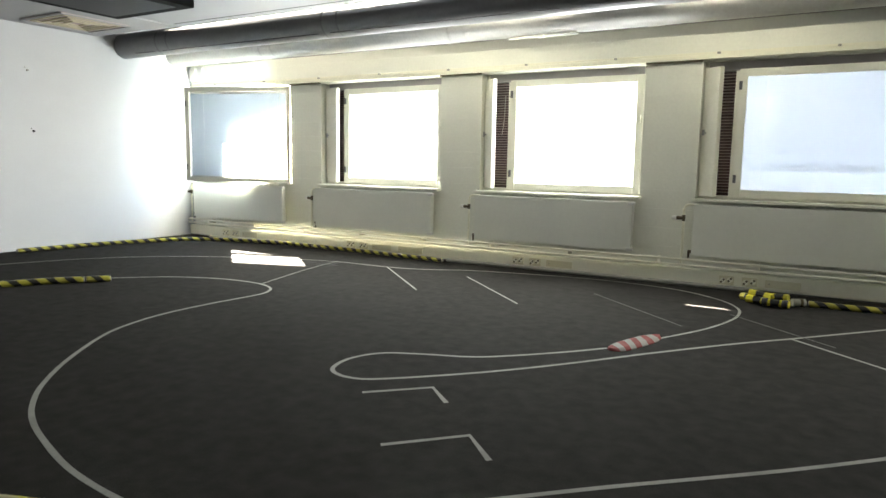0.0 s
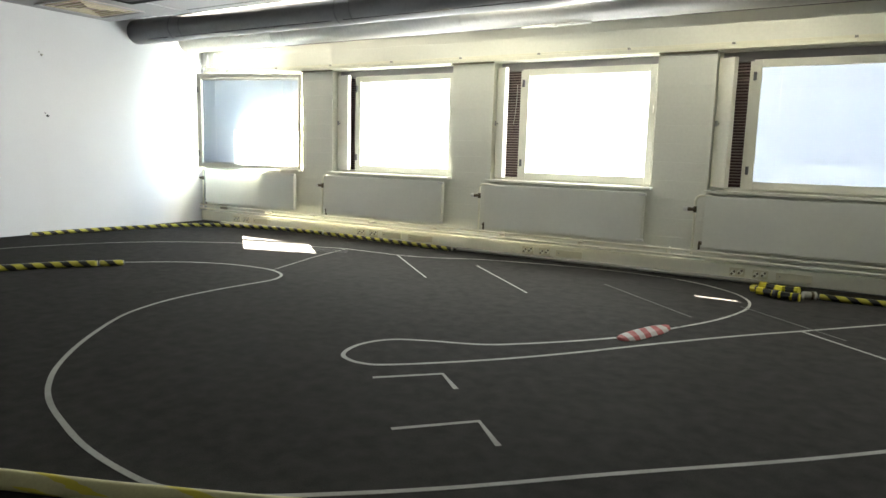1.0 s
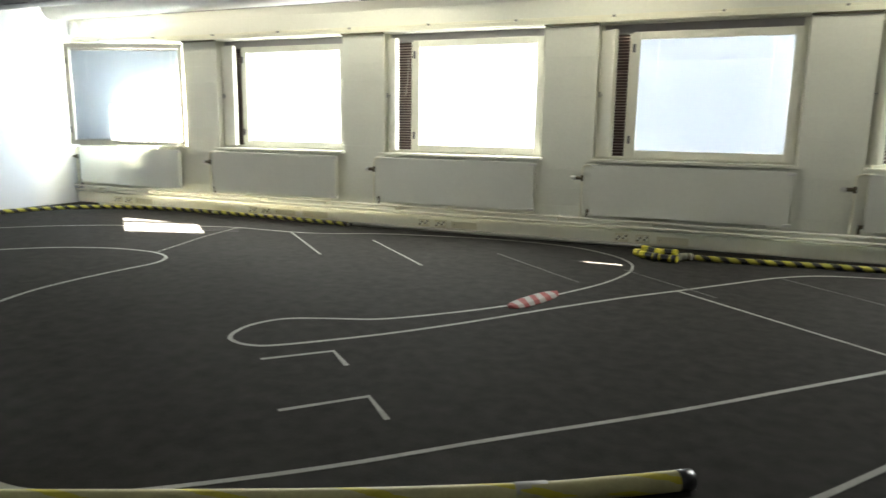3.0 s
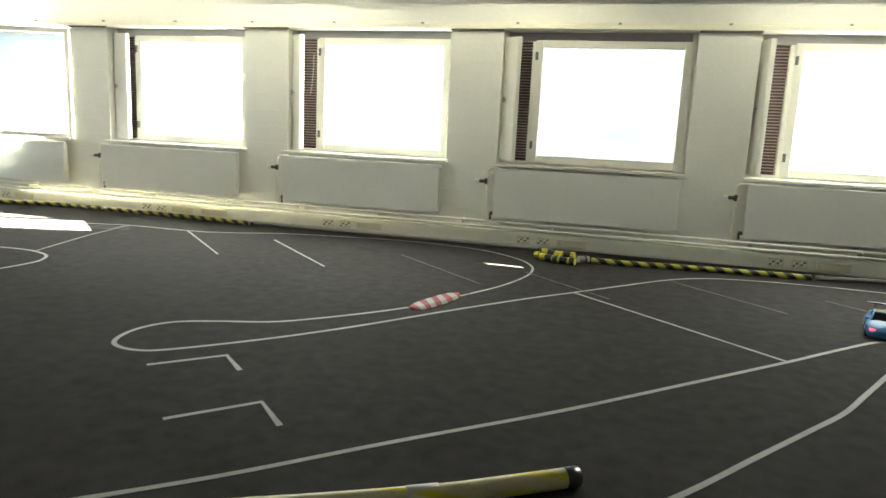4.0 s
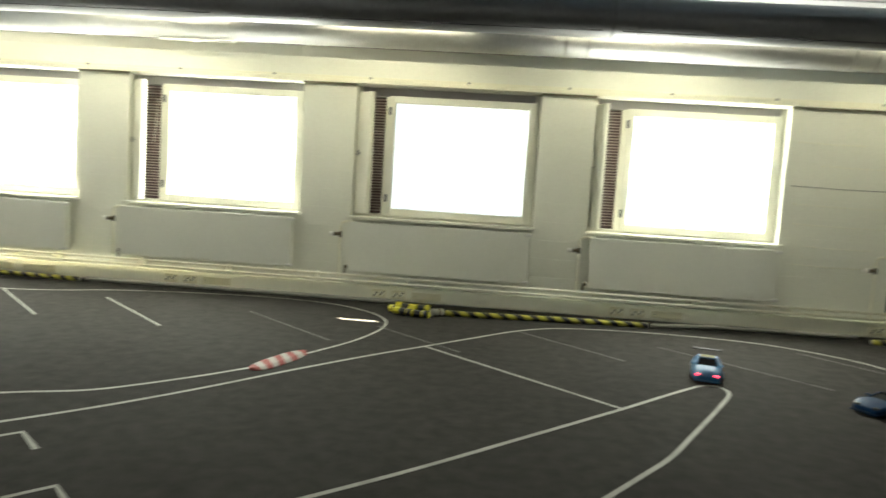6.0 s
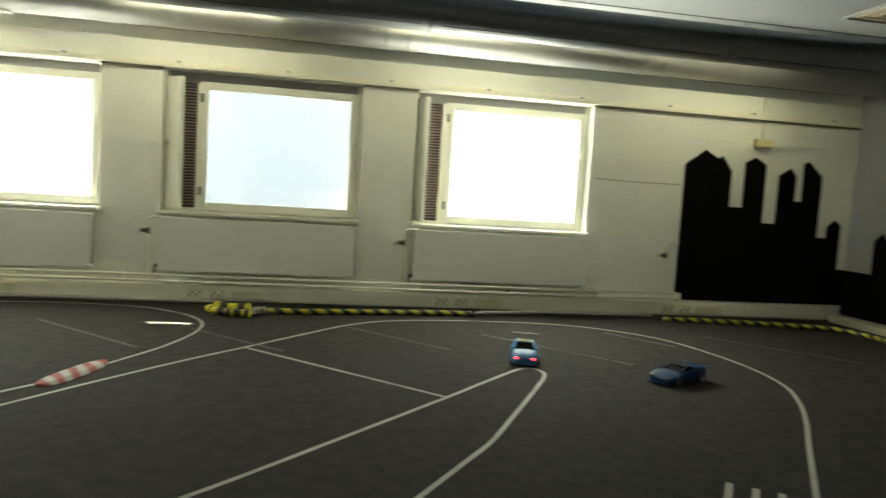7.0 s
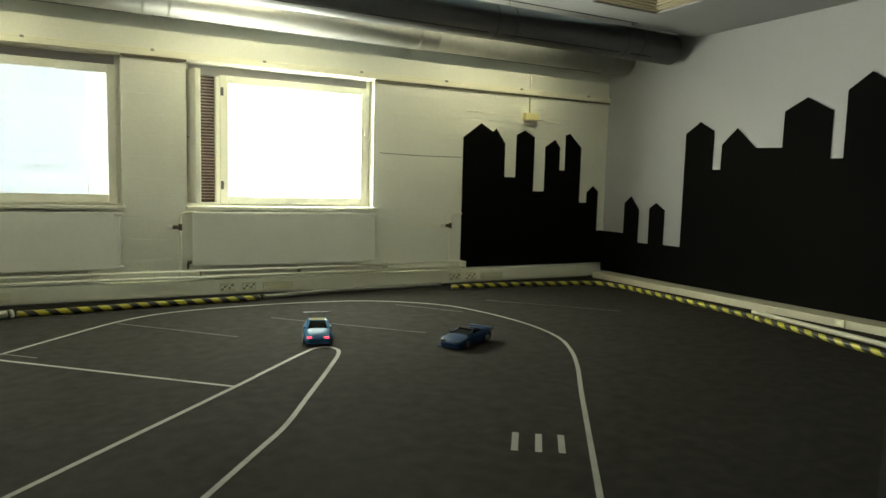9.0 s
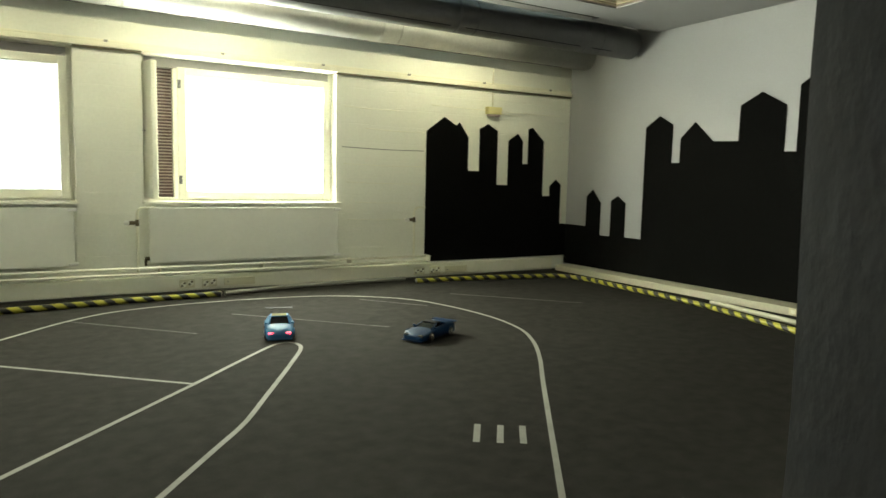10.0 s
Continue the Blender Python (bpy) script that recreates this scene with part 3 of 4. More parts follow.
# ---- ducts under the ceiling ----
def duct(name, y, z, r, material, xa, xb, label, joints, seam_turn):
    d = thing(name, label, "duct")
    part("pipe_run", tube([(xa, y, z), (xb, y, z)], r, 40), material, d)
    for x in joints:
        part("joint_band", tube([(x - 0.012, y, z), (x + 0.012, y, z)], r + 0.0012, 40, False), material, d)
        part("hanger_strap", tube([(x + 0.2, y, z), (x + 0.22, y, z)], r + 0.001, 40, False), material, d)
        part("hanger_rod", tube([(x + 0.21, y, z + r), (x + 0.21, y, ZU)], 0.005, 6), M_FOAM, d)
    a = radians(seam_turn)
    sy, sz = y + (r + 0.001) * math.cos(a), z + (r + 0.001) * math.sin(a)
    xs = [xa + 0.3] + list(joints) + [xb - 0.3]
    for p, q in zip(xs, xs[1:]):
        part("seam", tube([(p + 0.08, sy, sz), (q - 0.08, sy, sz)], 0.004, 6), M_DARK, d)
    return d


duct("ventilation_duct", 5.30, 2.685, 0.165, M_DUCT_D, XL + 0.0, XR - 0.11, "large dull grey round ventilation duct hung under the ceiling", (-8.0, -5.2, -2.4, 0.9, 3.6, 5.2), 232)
duct("ventilation_duct", 6.13, 2.69, 0.175, M_DUCT, XL + 0.0, XR - 0.0, "shiny galvanised round duct running behind the grey one", (-7.0, -4.1, -1.85, 0.6, 3.2), 275)
cab = thing("cable", "pale cable strapped under the shiny duct", "cable")
part("sleeve", tube(glide([(-3.4, 6.10, 2.503), (-2.9, 6.09, 2.503), (-2.62, 6.09, 2.503)], 4), 0.012, 8), M_WHITE, cab)
part("strap", tube([(-3.05, 6.10, 2.503), (-2.98, 6.095, 2.503)], 0.02, 8), M_WHITE, cab)


def ceiling_vent(x, y, size):
    v = thing("ceiling_vent", "square beige ceiling diffuser with stepped slats", "ceiling vent", (x, y, ZC), group="ceiling vents")
    h = size / 2
    for i in range(5):
        a, b = h - i * h * 0.19, h - i * h * 0.19 - 0.028
        zz = -0.012 - 0.004 * i if i % 2 else -0.022
        bm = bmesh.new()
        for p in ((-a, a, -a, -b), (-a, a, b, a), (-a, -b, -b, b), (b, a, -b, b)):
            put_box(bm, *p, zz, zz + 0.012, 0.002)
        part("frame" if i == 0 else "slat", bm, M_BEIGE if i else M_CEIL, v)
    part("backing", slab(-h + 0.01, h - 0.01, -h + 0.01, h - 0.01, -0.006, -0.001), M_LOUVRE, v)
    return v


def batten_light(x, y, z):
    """A fluorescent batten hung between the two ducts, parallel to them."""
    c = thing("batten_light", "slim white batten with a lit fluorescent tube hung between the ducts", "light fitting", (x, y, z), group="batten lights between the ducts")
    part("housing", slab(-0.79, 0.79, -0.03, 0.03, 0.030, 0.075, bevel=0.006), M_WHITE, c)
    for s in (-1, 1):
        part("lamp_holder", slab(s * 0.76 - 0.012, s * 0.76 + 0.012, -0.016, 0.016, -0.016, 0.0295, bevel=0.004), M_WHITE, c)
        part("hanger_rod", tube([(s * 0.6, 0, 0.075), (s * 0.6, 0, ZU - z)], 0.005, 6), M_FOAM, c)
    part("tube", tube([(-0.745, 0, 0), (0.745, 0, 0)], 0.013, 10), M_TUBE, c, "glowing fluorescent tube")
    return c


for x in (-3.65, -1.05, 1.55, 4.15):
    batten_light(x, 5.56, 2.635)
ceiling_vent(-8.2, 4.22, 0.86)
ceiling_vent(4.45, 4.02, 0.80)
bx = thing("ceiling_unit", "black boxed unit hanging from the suspended ceiling", "ceiling unit", (-6.55, 3.45, ZC + 0.012))
part("housing", slab(-0.62, 0.62, -0.62, 0.62, -0.10, 0.0, bevel=0.008), M_BLACK, bx)
part("grille", slab(-0.5, 0.5, -0.5, 0.5, -0.106, -0.1, bevel=0.002), M_DARK, bx)

jb = thing("junction_box", "small cream junction box fed by a surface cable", "junction box", (4.84, YN - 0.002, 1.945))
part("box_body", slab(-0.095, 0.095, -0.075, 0, -0.038, 0.045, bevel=0.005), M_AGED, jb)
part("gland", slab(-0.075, 0.085, -0.055, -0.005, -0.062, -0.039, bevel=0.004), M_LOUVRE, jb)
part("cable", tube([(-0.0, -0.012, 0.04), (0.0, -0.012, 0.26), (0.0, -0.012, 0.5)], 0.008, 8), M_TRIM, jb)
part("side_cable", tube([(0.09, -0.008, -0.02), (0.45, -0.008, -0.035)], 0.004, 6), M_TRIM, jb)

for y, z, r, c in ((4.011, 1.471, 0.016, M_DARK), (3.976, 2.205, 0.014, M_FOAM)):
    p = thing("wall_plug", "small dark plug sunk into the white wall" if z < 2 else "small grey hook on the white wall", "wall plug", (XL, y, z))
    bm = bmesh.new()
    bmesh.ops.create_cone(bm, cap_ends=True, segments=12, radius1=r, radius2=r * 0.7, depth=0.02, matrix=pose(0.01, 0, 0, 0, 90))
    part("plug", bm, c, p)
    bm = bmesh.new()
    bmesh.ops.create_cone(bm, cap_ends=True, segments=10, radius1=0.006, radius2=0.006, depth=0.012, matrix=pose(0.006, -0.03, 0.03, 0, 90))
    part("screw", bm, c, p)

# ---- the black skyline boards ----
# towers: across from, to, shoulder before, shoulder after, top at, top height, and the gap's floor after it


def skyline(towers, z0):
    """Outline of a board with pointed towers standing on a stepped base."""
    out = [(towers[0][0], z0)]
    for a, b, sa, sb, p, top, gap in towers:
        out += [(a, sa), (p, top), (b, sb)]
        if gap is not None:
            out += [(b, gap)]
            out += [("next", gap)]
    pts = []
    for i, q in enumerate(out):
        if q[0] == "next":
            nxt = out[i + 1][0]
            q = (nxt, q[1])
        pts.append(q)
    pts.append((pts[-1][0], z0))
    return pts


north = [(3.95, 4.345, 1.665, 1.745, 4.18, 1.835, None), (4.347, 4.512, 1.75, 1.62, 4.385, 1.785, 1.23), (4.673, 4.93, 1.73, 1.715, 4.79, 1.79, 1.07),
         (5.097, 5.313, 1.61, 1.61, 5.236, 1.70, 1.335), (5.40, 5.642, 1.765, 1.625, 5.46, 1.785, 0.94), (5.765, 5.942, 1.07, 1.085, 5.863, 1.15, 0.585), (6.03, 6.0455, 0.584, 0.582, 6.036, 0.583, None)]
nb = thing("skyline_board", "matt black cut-out skyline board on the cream wall", "cut-out board", (0, 0, 0), group="skyline boards")
part("board", prism(skyline(north, 0.172), YN - 0.014, YN - 0.002), M_BLACK, nb)
easterly = [(-6.398, -6.01, 0.58, 0.579, -6.2, 0.581, None), (-6.008, -5.762, 0.951, 0.879, -5.904, 1.038, 0.482), (-5.585, -5.353, 0.907, 0.891, -5.48, 0.971, 0.49), (-5.092, -4.718, 1.75, 1.766, -4.9, 1.867, 1.354),
            (-4.603, -4.202, 1.612, 1.569, -4.424, 1.772, None), (-4.20, -3.905, 1.567, 1.559, -4.05, 1.563, None), (-3.9, -3.43, 1.9, 1.871, -3.678, 2.01, 1.445), (-3.304, -2.9, 2.036, 2.02, -3.11, 2.169, 1.7), (-2.6, -2.0, 1.9, 1.9, -2.3, 2.05, None)]
eb = thing("skyline_board", "matt black cut-out skyline board on the white end wall", "cut-out board", (0, 0, 0), group="skyline boards")
part("board", prism([(-a, z) for a, z in skyline(easterly, 0.071)], XR - 0.014, XR - 0.002, True), M_BLACK, eb)

# ---- the pillar beside the camera ----
bm = slab(PILLAR[0], PILLAR[0] + 0.42, PILLAR[1] - 0.42, PILLAR[1], 0, ZC + 0.012, bevel=0.010)
for axis, cuts in ((2, 90), (0, 14), (1, 14)):
    lo, hi = min(v.co[axis] for v in bm.verts), max(v.co[axis] for v in bm.verts)
    for i in range(1, cuts):
        no, at = Vector((0, 0, 0)), Vector((0, 0, 0))
        no[axis], at[axis] = 1, lo + (hi - lo) * i / cuts
        bmesh.ops.bisect_plane(bm, geom=bm.verts[:] + bm.edges[:] + bm.faces[:], plane_co=at, plane_no=no)
for v in bm.verts:       # lumpy old plaster under the paint
    q = Vector((v.co.x, v.co.y, v.co.z * 0.6))
    k = 0.0035 * noise.noise(q * 9) + 0.0022 * noise.noise(q * 26)
    v.co.x += k * (-1 if v.co.x < PILLAR[0] + 0.21 else 1)
    v.co.y += k * (-1 if v.co.y < PILLAR[1] - 0.21 else 1)
for e in bm.edges:
    e.smooth = e.calc_face_angle(0) < 0.3
pil = new("pillar", mesh_of(bm, "pillar", M_PILLAR, True))
tagged(pil, "square pillar with rough dark grey paint", "pillar", kind="structure")

# ---- lines taped on the floor ----


def tape(pts, width, material, label, group, soft=6, z=0.0):
    line = glide(pts, soft) if soft else [Vector((*p, 0)) for p in pts]
    return tagged(part("floor_tape", ribbon(line, width, 0.0002 + z, 0.0012 + z), material), label, "tape line", group)


T1, T2 = 0.026, 0.012
tape([(-6.257, 3.231), (-5.85, 3.61), (-5.43, 3.81), (-5.09, 3.865), (-4.843, 3.85), (-4.63, 3.757), (-4.518, 3.603), (-4.49, 3.43), (-4.524, 3.03), (-4.521, 2.595), (-4.454, 2.262), (-4.311, 1.933),
      (-3.964, 1.482), (-3.647, 1.163), (-3.402, 0.981), (-3.195, 0.87), (-2.962, 0.785), (-2.62, 0.69), (-2.30, 0.648), (-2.10, 0.655), (-1.909, 0.736), (-1.746, 0.824), (-1.31, 1.185), (-0.845, 1.635),
      (-0.27, 2.17), (0.25, 2.70), (0.845, 3.312), (1.1, 3.586), (1.42, 3.92), (1.523, 3.99), (1.602, 3.968), (1.612, 3.83), (1.455, 3.521), (1.133, 2.954), (0.945, 2.63), (0.76, 2.38), (0.487, 2.02), (0.182, 1.616), (-0.1, 1.3)],
     T1, M_TAPE, "white tape line marking the inner edge of the track", "track lines")
tape([(-7.95, 2.8), (-7.917, 3.067), (-7.743, 3.575), (-7.468, 4.079), (-7.048, 4.53), (-6.495, 4.9), (-5.85, 5.2), (-5.211, 5.40), (-4.428, 5.43), (-4.014, 5.56), (-3.526, 5.80), (-2.628, 6.0), (-2.034, 6.03), (-1.459, 5.93),
      (-1.063, 5.66), (-0.893, 5.425), (-0.825, 5.2), (-0.832, 4.884), (-0.956, 4.428), (-1.177, 3.949)],
     0.022, M_TAPE, "white tape line marking the outer edge of the track", "track lines")
tape([(-1.406, 3.502), (-1.602, 3.259), (-1.86, 2.985), (-2.05, 2.83), (-2.344, 2.709), (-2.537, 2.6), (-2.625, 2.43), (-2.617, 2.26), (-2.548, 2.151), (-2.401, 2.118), (-2.238, 2.204), (-1.854, 2.592), (-1.512, 3.017),
      (-1.146, 3.53), (-0.724, 4.085), (-0.405, 4.46), (-0.05, 4.89), (0.335, 5.33), (0.72, 5.58), (1.36, 5.69), (2.15, 5.66), (2.645, 5.50), (3.062, 5.152), (3.243, 4.734), (3.332, 4.156), (3.28, 3.67), (3.112, 3.289), (2.872, 2.918),
      (2.584, 2.532), (2.172, 1.97), (1.802, 1.464), (1.5, 1.05)],
     T1, M_TAPE, "white tape line looping through the hairpin of the track", "track lines")
tape([(-0.405, 4.45), (0.845, 3.317)], 0.022, M_TAPE, "white tape line laid straight across the track", "track lines", 0, 0.0012)
for a, b, f in (((-4.471, 5.392), (-3.484, 4.455), 0), ((-3.447, 5.366), (-2.454, 4.425), 0), ((-2.061, 5.253), (-1.12, 4.397), 1), ((-0.87, 5.035), (-0.136, 4.352), 1),
                ((0.33, 5.268), (1.084, 4.492), 1), ((1.466, 5.085), (2.4, 4.13), 1), ((2.662, 5.292), (3.085, 4.762), 1), ((3.601, 5.226), (4.491, 4.288), 1)):
    tape([a, b], 0.016 if not f else 0.013, M_TAPE_F if f else M_TAPE, "thin worn tape line at a slant, marking a bay", "bay lines", 0, 0.0024)
tape([(-4.84, 3.86), (-5.084, 4.729), (-5.211, 5.42)], T2, M_TAPE, "thin tape line joining two track edges", "bay lines", 0, 0.0024)
for i in range(3):
    tape([(-5.50 + 0.05 * i, 5.18 - 0.07 * i), (-5.1 + 0.05 * i, 5.30 - 0.07 * i)], 0.01, M_TAPE_F, "short worn tape stroke on the carpet", "bay lines", 0, 0.0036)
tape([(-2.205, 1.965), (-1.945, 2.228), (-1.77, 2.07)], 0.026, M_TAPE, "white tape corner mark on the carpet", "corner marks", 0)
tape([(-1.75, 1.495), (-1.486, 1.782), (-1.302, 1.605)], 0.026, M_TAPE, "white tape corner mark on the carpet", "corner marks", 0)
for a, b in (((1.876, 2.129), (1.753, 1.954)), ((1.962, 2.069), (1.838, 1.897)), ((2.047, 2.017), (1.924, 1.845))):
    tape([a, b], 0.03, M_TAPE, "short white tape dash beside the track", "dashes", 0)

# ---- barriers of taped foam tube ----


def barrier(pts, r, label, material=None, n=10, end=None):
    b = thing("track_barrier", label, "barrier", group="track barriers")
    line = glide([(x, y, r) for x, y in pts], n)
    part("tube", tube(line, r, 14, True, True), material or M_HAZ, b)
    for p, q in ((line[0], line[1]), (line[-1], line[-2])):
        d = (p - q).normalized()
        part("end_cap", tube([p, p + d * 0.006], r * 0.94, 12), end or M_FOAM, b)
    return b


barrier([(-8.72, 3.66), (-8.70, 4.1), (-8.60, 4.75), (-8.40, 5.40), (-8.08, 5.83), (-7.6, 6.05), (-7.0, 6.2), (-6.3, 6.22)], 0.024, "yellow and black taped tube curving round the room corner")
barrier([(-6.26, 6.215), (-5.5, 6.2), (-4.7, 6.15), (-4.19, 6.11)], 0.024, "yellow and black taped tube along the window wall")
barrier([(-8.3, 6.2), (-7.8, 6.222), (-7.3, 6.225)], 0.02, "bare pale foam tube along the window wall", M_FOAMW)
barrier([(-4.17, 6.2), (-2.6, 6.222), (-0.85, 6.215)], 0.02, "bare grey foam tube at the foot of the wall", M_FOAM)
barrier([(1.62, 5.99), (2.4, 6.16), (3.6, 6.2)], 0.02, "bare grey foam tube at the foot of the wall", M_FOAM)
barrier([(-6.75, 2.0), (-6.58, 2.34), (-6.40, 2.72), (-6.22, 2.96)], 0.028, "yellow and black taped tube on the carpet")
barrier([(-6.205, 2.98), (-6.09, 3.14)], 0.027, "short yellow and black taped tube end", end=M_FOAMW)
barrier([(-0.35, 5.785), (0.0, 5.80), (0.74, 5.90), (1.56, 5.95)], 0.025, "yellow and black taped tube near the window wall")
barrier([(3.63, 5.98), (4.3, 5.93), (5.0, 5.80), (5.37, 5.68), (5.50, 5.35), (5.47, 5.0), (5.42, 4.1), (5.36, 3.56)], 0.024, "yellow and black taped tube rounding the far corner")
barrier([(5.34, 3.52), (5.24, 3.1), (5.10, 2.55), (5.05, 2.2), (4.95, 1.6)], 0.024, "yellow and black taped tube along the end wall")
barrier([(5.60, 3.75), (5.45, 2.9), (5.33, 2.2)], 0.022, "bare pale foam tube along the end wall", M_FOAMW)
near = barrier([(-2.95, 0.16), (-2.54, 0.345), (-2.06, 0.545), (-1.18, 0.955), (-0.62, 1.25), (-0.4, 1.39), (-0.165, 1.55)], 0.034, "scuffed pale yellow and black taped tube near the camera", M_HAZ_PALE, 10, M_BTAPE)
part("grey_wrap", tube([(-0.66, 1.229, 0.034), (-0.57, 1.283, 0.034)], 0.0352, 14), M_FOAM, near, "grey tape wrap")
part("black_wrap", tube([(-0.20, 1.527, 0.034), (-0.158, 1.555, 0.034)], 0.0350, 14), M_BTAPE, near, "black tape round the end")

bundle = thing("tube_bundle", "crumpled bundle of short yellow and black taped tubes", "tube bundle", (-0.66, 5.64, 0))
for x, y, z, a, b, half in ((-0.17, 0.11, 0.034, -48, 4, 0.075), (-0.06, 0.055, 0.072, -22, -3, 0.10), (0.075, 0.03, 0.07, -14, 5, 0.085), (-0.075, 0.0, 0.034, -25, 0, 0.10), (0.07, -0.065, 0.034, -10, 0, 0.105), (0.05, 0.06, 0.034, -20, 0, 0.11)):
    bm = bmesh.new()
    d = Vector((math.cos(radians(a)), math.sin(radians(a)), math.sin(radians(b))))
    c = Vector((x, y, z))
    put_tube(bm, glide([c - d * half, c + Vector((0.004, 0.006, 0.003)), c + d * half], 4), 0.033, 7, True, True)
    for f in bm.faces:
        f.smooth = False
    part("taped_piece", bm, M_BAND, bundle)
for x, y in (((-0.035, -0.046), (0.12, -0.073))):
    part("black_wrap", tube([(x, y, 0.037), (x + 0.045, y - 0.008, 0.037)], 0.0362, 8), M_BTAPE, bundle)
gs = thing("tube_end", "grey taped end piece of foam tube", "tube end", (-0.43, 5.73, 0))
part("sleeve", tube([(-0.045, -0.02, 0.034), (0.05, 0.03, 0.034)], 0.034, 12), M_FOAM, gs)
part("tape_wrap", tube([(0.01, 0.008, 0.034), (0.03, 0.018, 0.034)], 0.037, 12), M_BRASS, gs)

# ---- red and white kerb board ----
ba, bb = Vector((-1.38, 3.455, 0)), Vector((-1.192, 4.0, 0))
kb = thing("kerb_board", "low oval kerb board with worn red and white stripes", "kerb board", (*((ba + bb) / 2),), math.degrees(math.atan2((bb - ba).y, (bb - ba).x)))
HL, HW, N = (bb - ba).length / 2, 0.082, 9


def half_width(u):
    return HW * max(0.0, 1 - abs(u) ** 3.6) ** 0.6


for i in range(N):
    bm = bmesh.new()
    ua, ub = -1 + 2 * i / N, -1 + 2 * (i + 1) / N
    rows = []
    for j in range(5):
        u = ua + (ub - ua) * j / 4
        hw = half_width(u)
        sl = 0.075 * (1 - abs(u) ** 2)
        rows.append([bm.verts.new(((u * HL) + sl * s, hw * s, z * (1.0 if abs(s) < 0.9 else 0.35))) for s in (-1, -0.55, 0.55, 1) for z in (0.001, 0.016)])
    for a, b in zip(rows, rows[1:]):
        for q in (1, 3, 5):
            bm.faces.new((a[q], a[q + 2], b[q + 2], b[q]))
        bm.faces.new((a[0], a[1], b[1], b[0]))
        bm.faces.new((a[7], a[6], b[6], b[7]))
    part("red_stripe" if i % 2 == 0 else "white_stripe", bm, M_RED if i % 2 == 0 else M_BOARD_W, kb)

# crumbs of rubber by the kerb board
for dx, dy, s in ((0.06, 0.05, 0.006), (0.1, 0.02, 0.004), (0.08, -0.02, 0.005)):
    c = thing("rubber_crumb", "tiny black crumb of tyre rubber on the carpet", "crumb", (bb.x + dx, bb.y + dy, 0))
    bm = bmesh.new()
    bmesh.ops.create_icosphere(bm, subdivisions=1, radius=s, matrix=Matrix.Translation((0, 0, s * 0.7)) @ Matrix.Diagonal((1.3, 1, 0.7, 1)))
    part("grain", bm, M_DARK, c)


# ---- model cars ----
def car_paint(name, col, spec):
    m = mat(name, col, 0.42, 0.0, var=0.10, scale=14, grain=80, bump=0.02, spec=spec)
    return m


M_LBLUE, M_NAVY = car_paint("light_blue_shell", (0.030, 0.125, 0.24), 0.04), car_paint("dark_blue_shell", (0.003, 0.021, 0.058), 0.10)
M_TINT = mat("tinted_window", (0.010, 0.012, 0.014), 0.12, var=0.1, bump=0.0, spec=0.5)
M_TINT_Y = mat("pale_screen", (0.09, 0.10, 0.03), 0.7, var=0.15, bump=0.0, spec=0.04)
M_CARBON = mat("black_plastic", (0.012, 0.012, 0.013), 0.7, var=0.1, bump=0.0, spec=0.06)
M_RIM = mat("chrome_rim", (0.75, 0.74, 0.72), 0.2, 1.0, var=0.1, bump=0.0)
M_TYRE = mat("hard_tyre", (0.02, 0.02, 0.02), 0.5, var=0.2)
M_LED = glowing("pink_headlight", (1.0, 0.03, 0.08), 0.07)
M_LENS = mat("clear_headlight", (0.05, 0.055, 0.06), 0.15, var=0.1, bump=0.0)


def loft(rows):
    """A closed skin over cross-sections, each a list of (x, y, z)."""
    bm = bmesh.new()
    rings = [[bm.verts.new(p) for p in r] for r in rows]
    for a, b in zip(rings, rings[1:]):
        for i in range(len(a) - 1):
            fa = bm.faces.new((a[i], a[i + 1], b[i + 1], b[i]))
            fa.smooth = True
    bm.faces.new(rings[0])
    bm.faces.new(rings[-1][::-1])
    return bm


